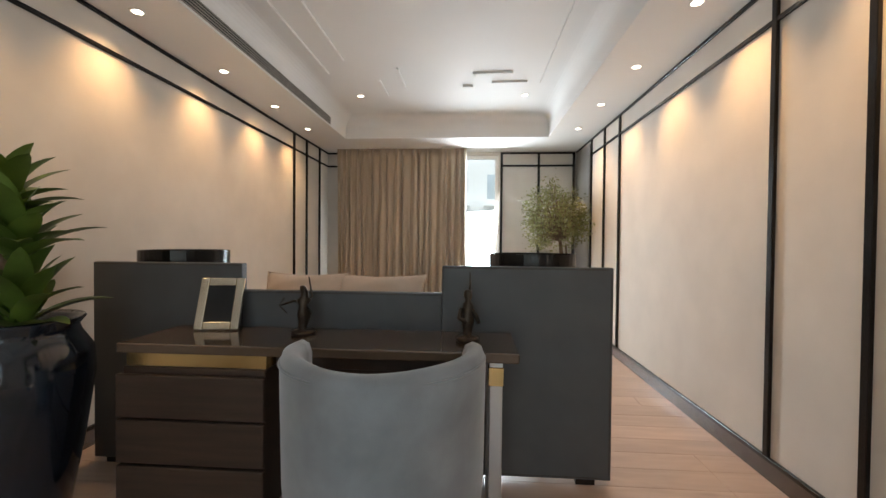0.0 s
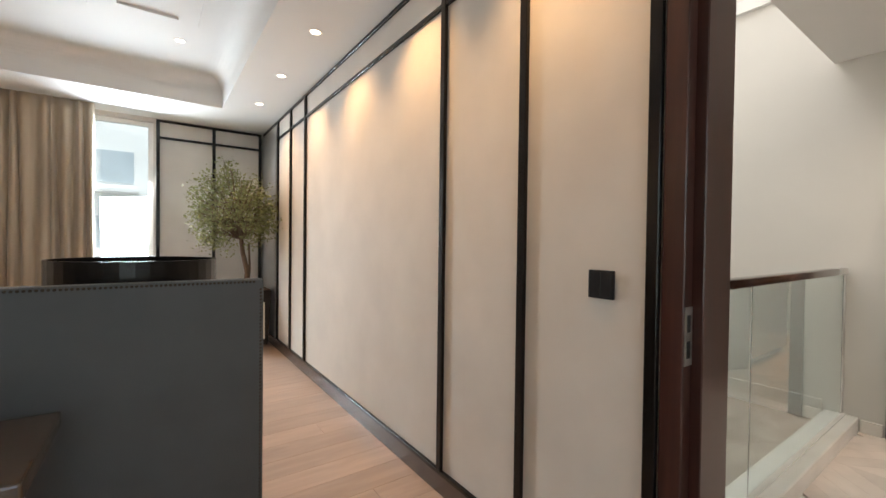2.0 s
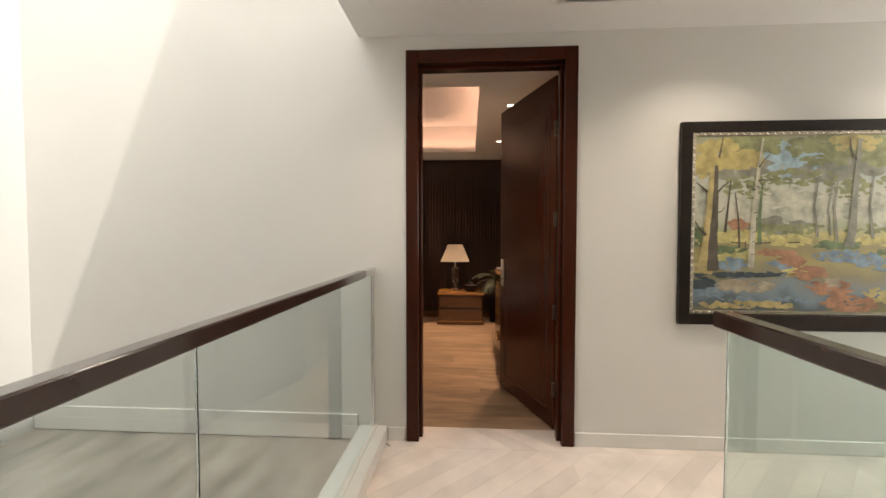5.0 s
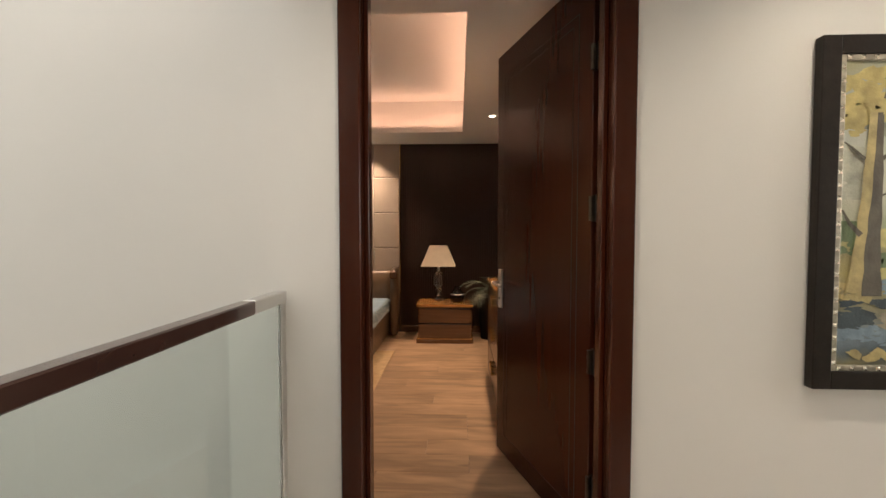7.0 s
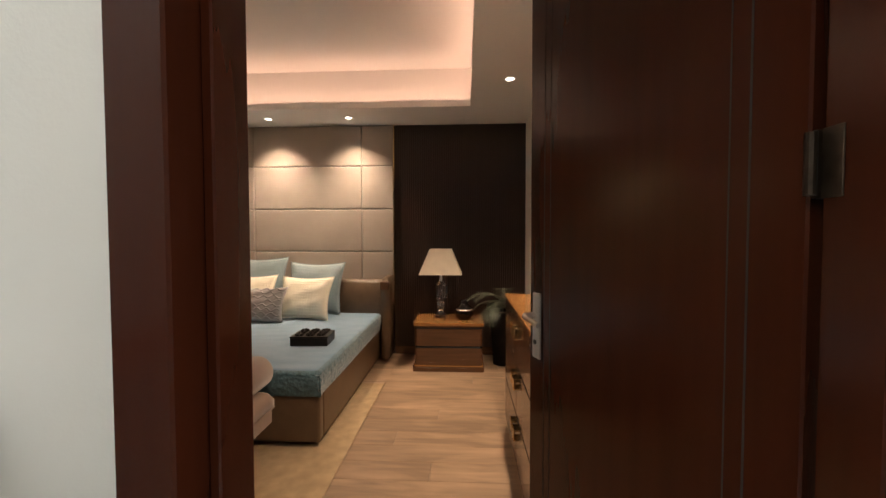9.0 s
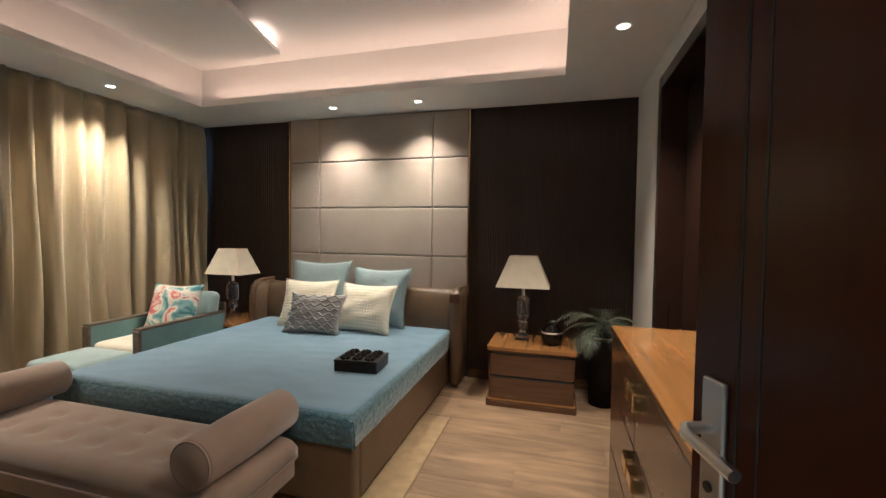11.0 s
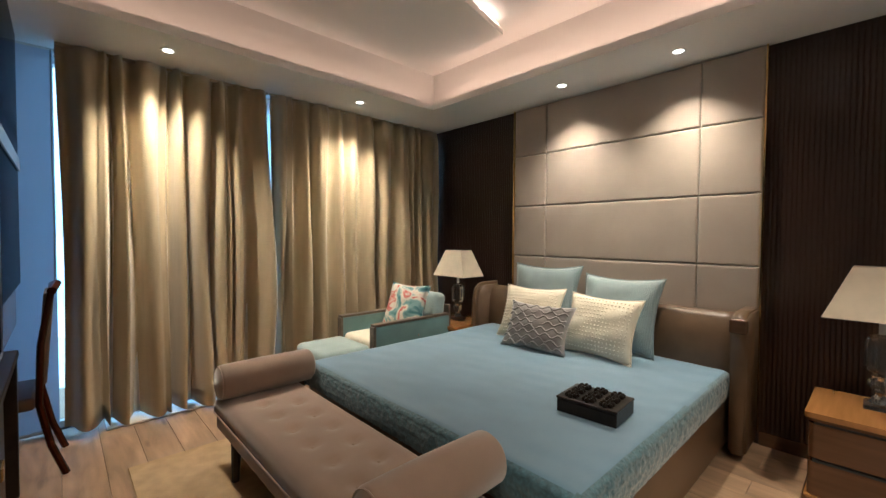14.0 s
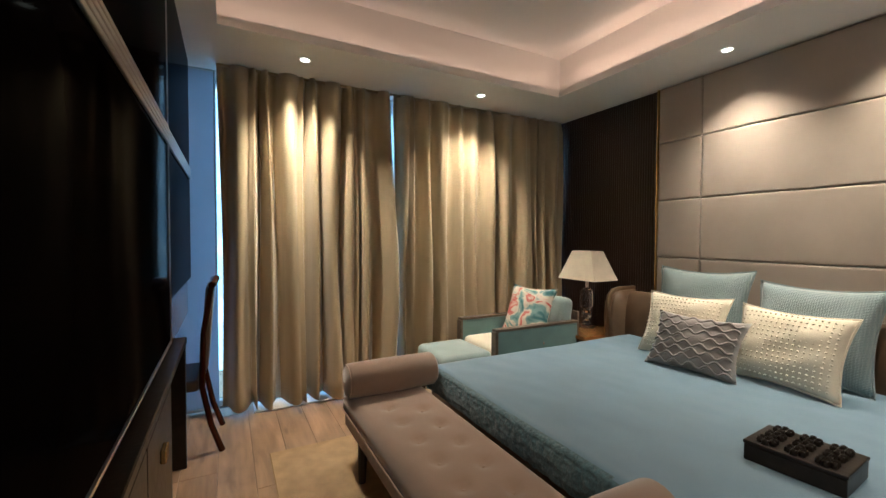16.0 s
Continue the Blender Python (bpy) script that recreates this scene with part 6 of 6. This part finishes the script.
M_PRINT = patterned()
pillow("pillow", "square cushion with red and teal floral print on the armchair", 8.27, 4.47, 0.46, 0.50, 0.48, 0.17, 22, 10, M_PRINT, 9)
ft = thing("footstool", "pale blue upholstered footstool before the armchair", "footstool", (7.58, 4.47, 0))
part("cushion", pad(-0.22, -0.25, 0.30, 0.22, 0.25, 0.46, 0.045), M_TEALPALE, ft, "pale teal padded top", smooth=True)
part("frame", box(-0.20, -0.23, 0.22, 0.20, 0.23, 0.302, 0.006, 1), M_ARMWOOD, ft)
for sx in (-1, 1):
    for sy in (-1, 1):
        part("leg", box(sx * 0.18 - 0.02, sy * 0.21 - 0.02, 0, sx * 0.18 + 0.02, sy * 0.21 + 0.02, 0.222, 0.003, 1), M_ARMWOOD, ft)

# glossy wall unit and the console under it
wu = thing("wall_unit", "black gloss wall panels with pewter mouldings above a console", "wall unit", (5.385, 1.86, 0))
part("backing", box(0.0, 0.0, 0.80, 0.30, 3.21, ZB - 0.01, 0.004, 1), M_DARKPANEL, wu)
part("gloss_panel", box(0.302, 0.01, 0.88, 0.345, 1.93, ZB - 0.02, 0.003, 1), M_GLOSSDARK, wu, "large black gloss panel")
part("panel_edge", box(0.338, 1.932, 0.88, 0.349, 1.942, ZB - 0.02), M_STEEL, wu, "bright metal panel edge")
part("panel_edge", box(0.338, 0.01, 0.868, 0.349, 1.942, 0.878), M_STEEL, wu, "bright metal panel edge")
# Brown board put in for the floor mirrored in the gloss.
part("back_panel", box(0.302, 1.95, 0.80, 0.320, 3.20, 1.05, 0.003, 1), M_WALNUT, wu, "brown board standing for the floor's reflection under the gloss panel")
part("gloss_panel", box(0.302, 1.95, 1.055, 0.342, 3.20, ZB - 0.02, 0.003, 1), M_GLOSSDARK, wu, "black gloss panel")
for k in range(4):
    part("moulding", box(0.345, 0.0, 1.76 + 0.022 * k, 0.355 - 0.001 * k, 1.93, 1.776 + 0.022 * k, 0.002, 1), M_FLUTE, wu, "pewter moulding strip")
    part("moulding", box(0.342, 1.95, 1.76 + 0.022 * k, 0.352 - 0.001 * k, 3.20, 1.776 + 0.022 * k, 0.002, 1), M_FLUTE, wu, "pewter moulding strip")
co = thing("console", "near-black wooden console with brass-handled drawers", "console", (5.385, 1.86, 0))
part("top", box(0.0, 0.0, 0.725, 0.36, 2.56, 0.76, 0.004, 1), M_BLACKWOOD, co)
part("carcass", box(0.0, 0.02, 0.06, 0.33, 1.86, 0.723, 0.003, 1), M_DARKPANEL, co)
part("end_leg", box(0.02, 2.50, 0.0, 0.355, 2.55, 0.724, 0.004, 1), M_BLACKWOOD, co)
for k in range(3):
    dw = part("drawer_front", box(0.332, 0.03 + 0.612 * k, 0.10, 0.352, 0.63 + 0.612 * k, 0.70, 0.003, 1), M_BLACKWOOD, co)
    part("handle", box(0.352, 0.28 + 0.612 * k, 0.52, 0.372, 0.36 + 0.612 * k, 0.57, 0.004, 1), M_BRASS, dw, "brass handle")

dc = thing("dining_chair", "dark wooden chair with curved rear legs and tall back", "chair", (5.66, 4.70, 0))
part("seat", pad(-0.22, -0.22, 0.40, 0.14, 0.22, 0.47, 0.02), M_HEADLEATHER, dc, "brown padded seat", smooth=True)
for s in (-1, 1):
    part("rear_leg", tube([(0.26, s * 0.2, 0.0), (0.20, s * 0.2, 0.18), (0.155, s * 0.2, 0.42), (0.165, s * 0.2, 0.75), (0.215, s * 0.19, 1.06)], 0.019, 8, taper=0.015), M_MAHOG, dc)
    part("front_leg", tube([(-0.20, s * 0.2, 0.0), (-0.20, s * 0.2, 0.41)], 0.015, 8, taper=0.022), M_MAHOG, dc)
part("top_rail", tube([(0.215, -0.2, 1.05), (0.235, 0.0, 1.075), (0.215, 0.2, 1.05)], 0.022, 8), M_MAHOG, dc)
part("back_pad", moved(box(-0.022, -0.18, 0.0, 0.022, 0.18, 0.52, 0.018, 3), pose(0.165, 0, 0.52, 0, 4.0, 0)), M_HEADLEATHER, dc, "dark leather back pad")
part("splat", moved(box(-0.008, -0.08, 0.0, 0.008, 0.08, 0.62, 0.004, 1), pose(0.16, 0, 0.44, 0, 4.5, 0)), M_MAHOG, dc)

# ================= floors, piece by piece =================


def planks(parent, x0, y0, x1, y1, w, length, axis, material, name="plank", seed=1):
    """Boards laid end to end with a fine joint; alike boards share a mesh."""
    rnd = random.Random(seed)
    cache = {}
    a0, a1, c0, c1 = (x0, x1, y0, y1) if axis == "X" else (y0, y1, x0, x1)
    c = c0
    while c < c1 - 0.01:
        ww = min(w, c1 - c)
        a = a0 - rnd.choice((0, 0.2, 0.4, 0.6, 0.8)) * length
        while a < a1 - 0.01:
            s, e = max(a, a0), min(a + length, a1)
            if e - s > 0.03:
                key = (round(e - s, 3), round(ww, 3))
                if key not in cache:
                    bm_ = box(0.0008, 0.0008, -0.016, key[0] - 0.0008, key[1] - 0.0008, 0.0, 0.0012, 1)
                    me = bpy.data.meshes.new(name)
                    bm_.to_mesh(me)
                    bm_.free()
                    me.materials.append(material)
                    cache[key] = me
                ob = new(name, cache[key])
                ob.parent = parent
                ob.matrix_basis = pose(s, c, 0) if axis == "X" else pose(c + ww, s, 0, 0, 0, 90)
            a += length
        c += w


def floor_of(name):
    return bpy.data.objects[name]




def oak(name, col, rough, blotch, grain):
    """Oak boards: long grain, broad darker blotches and scattered knots, shifted from board to board."""
    m = wood(name, col, rough, "X", grain, 1.0, rand=0.10, bump=0.02)
    n, l = m.node_tree.nodes, m.node_tree.links
    oi, off = n.new("ShaderNodeObjectInfo"), n.new("ShaderNodeVectorMath")
    off.operation = "MULTIPLY_ADD"
    off.inputs[1].default_value = (37.0, 11.0, 5.0)
    l.new(oi.outputs["Random"], off.inputs[0])
    l.new(n["Texture Coordinate"].outputs["Object"], off.inputs[2])
    l.new(off.outputs[0], n["Mapping"].inputs[0])
    mp = n.new("ShaderNodeMapping")
    mp.inputs["Scale"].default_value = (1.0, 4.5, 4.5)
    l.new(off.outputs[0], mp.inputs[0])
    bl_, vo = n.new("ShaderNodeTexNoise"), n.new("ShaderNodeTexVoronoi")
    bl_.inputs["Scale"].default_value, bl_.inputs["Detail"].default_value, bl_.inputs["Distortion"].default_value = 2.2, 5, 0.6
    vo.inputs["Scale"].default_value = 1.5
    l.new(mp.outputs[0], bl_.inputs["Vector"])
    l.new(mp.outputs[0], vo.inputs["Vector"])
    r1, r2, mu = n.new("ShaderNodeMapRange"), n.new("ShaderNodeMapRange"), n.new("ShaderNodeMath")
    for r, lo, hi, a, c in ((r1, 0.35, 0.68, 1.0 - blotch, 1.0 + 0.3 * blotch), (r2, 0.03, 0.13, 1.0 - 1.5 * blotch, 1.0)):
        r.inputs["From Min"].default_value, r.inputs["From Max"].default_value = lo, hi
        r.inputs["To Min"].default_value, r.inputs["To Max"].default_value = a, c
    l.new(bl_.outputs["Fac"], r1.inputs["Value"])
    l.new(vo.outputs["Distance"], r2.inputs["Value"])
    mu.operation = "MULTIPLY"
    l.new(r1.outputs[0], mu.inputs[0])
    l.new(r2.outputs[0], mu.inputs[1])
    hs = n.new("ShaderNodeHueSaturation")
    old = n["Principled BSDF"].inputs["Base Color"].links[0].from_socket
    l.new(mu.outputs[0], hs.inputs["Value"])
    l.new(old, hs.inputs["Color"])
    l.new(hs.outputs["Color"], n["Principled BSDF"].inputs["Base Color"])
    return m


M_PLANK_OBJ = oak("oak_board", (0.365, 0.24, 0.148), 0.42, 0.36, 0.11)
M_PLANK_GREY = oak("grey_oak_board", (0.45, 0.345, 0.285), 0.30, 0.13, 0.05)
planks(floor_of("floor_bedroom"), XD + 0.2, YS - 0.2, XE, YB, 0.19, 1.35, "Y", M_PLANK_OBJ, seed=2)
planks(floor_of("floor_office"), XL, -1.6, XH - 0.1, YF + 0.1, 0.19, 1.35, "X", M_PLANK_GREY, seed=3)


def clip(poly, xa, ya, xb, yb):
    for ax, lim, sg in ((0, xa, 1), (0, xb, -1), (1, ya, 1), (1, yb, -1)):
        out = []
        for p, q in zip(poly, poly[1:] + poly[:1]):
            ip, iq = sg * (p[ax] - lim) >= 0, sg * (q[ax] - lim) >= 0
            if ip:
                out.append(p)
            if ip != iq:
                t = (lim - p[ax]) / (q[ax] - p[ax])
                out.append((p[0] + t * (q[0] - p[0]), p[1] + t * (q[1] - p[1])))
        poly = out
        if len(poly) < 3:
            return []
    return poly


def chevrons(parent, regions, period, pitch, origin, material):
    """Chevron marble strips whose points aim along the landing; they meet on lines across it."""
    g = 0.0006
    for xa, ya, xb, yb in regions:
        j = math.floor((xa - origin) / period) - 1
        while origin + j * period < xb:
            xlo, xhi = origin + j * period, origin + (j + 1) * period
            slant = period if j % 2 == 0 else -period
            i = math.floor(ya / pitch) - 8
            while i * pitch < yb + 2 * period:
                yl = i * pitch if slant > 0 else i * pitch + period
                poly = [(xlo + g, yl + g), (xlo + g, yl + pitch - g), (xhi - g, yl + slant + pitch - g), (xhi - g, yl + slant + g)]
                q = clip(poly, xa, ya, xb, yb)
                area2 = sum(q[k][0] * q[(k + 1) % len(q)][1] - q[(k + 1) % len(q)][0] * q[k][1] for k in range(len(q))) if q else 0
                if abs(area2) > 0.002:
                    part("tile", prism(q, -0.014, 0.0), material, parent)
                i += 1
            j += 1


chevrons(floor_of("floor_hall"), [(XH - 0.1, 0.46, XD + 0.2, 1.64), (3.61, -2.98, XD + 0.2, 0.46)], 0.62, 0.16, 4.425 - 0.62, M_MARBLE)

# upright reeds of the dark wall on both sides of the padded panel
rb_ = bmesh.new()
ring = [(-0.0005, 0.001), (-0.003, 0.004), (-0.0042, 0.0125), (-0.003, 0.021), (-0.0005, 0.024)]
lo = [rb_.verts.new((px, py, 0.09)) for px, py in ring]
hi = [rb_.verts.new((px, py, ZB)) for px, py in ring]
for k in range(4):
    rb_.faces.new((lo[k], lo[k + 1], hi[k + 1], hi[k])).smooth = True
reed_mesh = bpy.data.meshes.new("reed")
rb_.to_mesh(reed_mesh)
rb_.free()
reed_mesh.materials.append(M_REED)
y = YS
while y < YB - 0.02:
    if not 1.85 < y < 3.88:
        ob = new("reed", reed_mesh)
        ob.parent = bpy.data.objects["wall_bedroom_east"]
        ob.matrix_basis = pose(XE, y, 0)
    y += 0.025
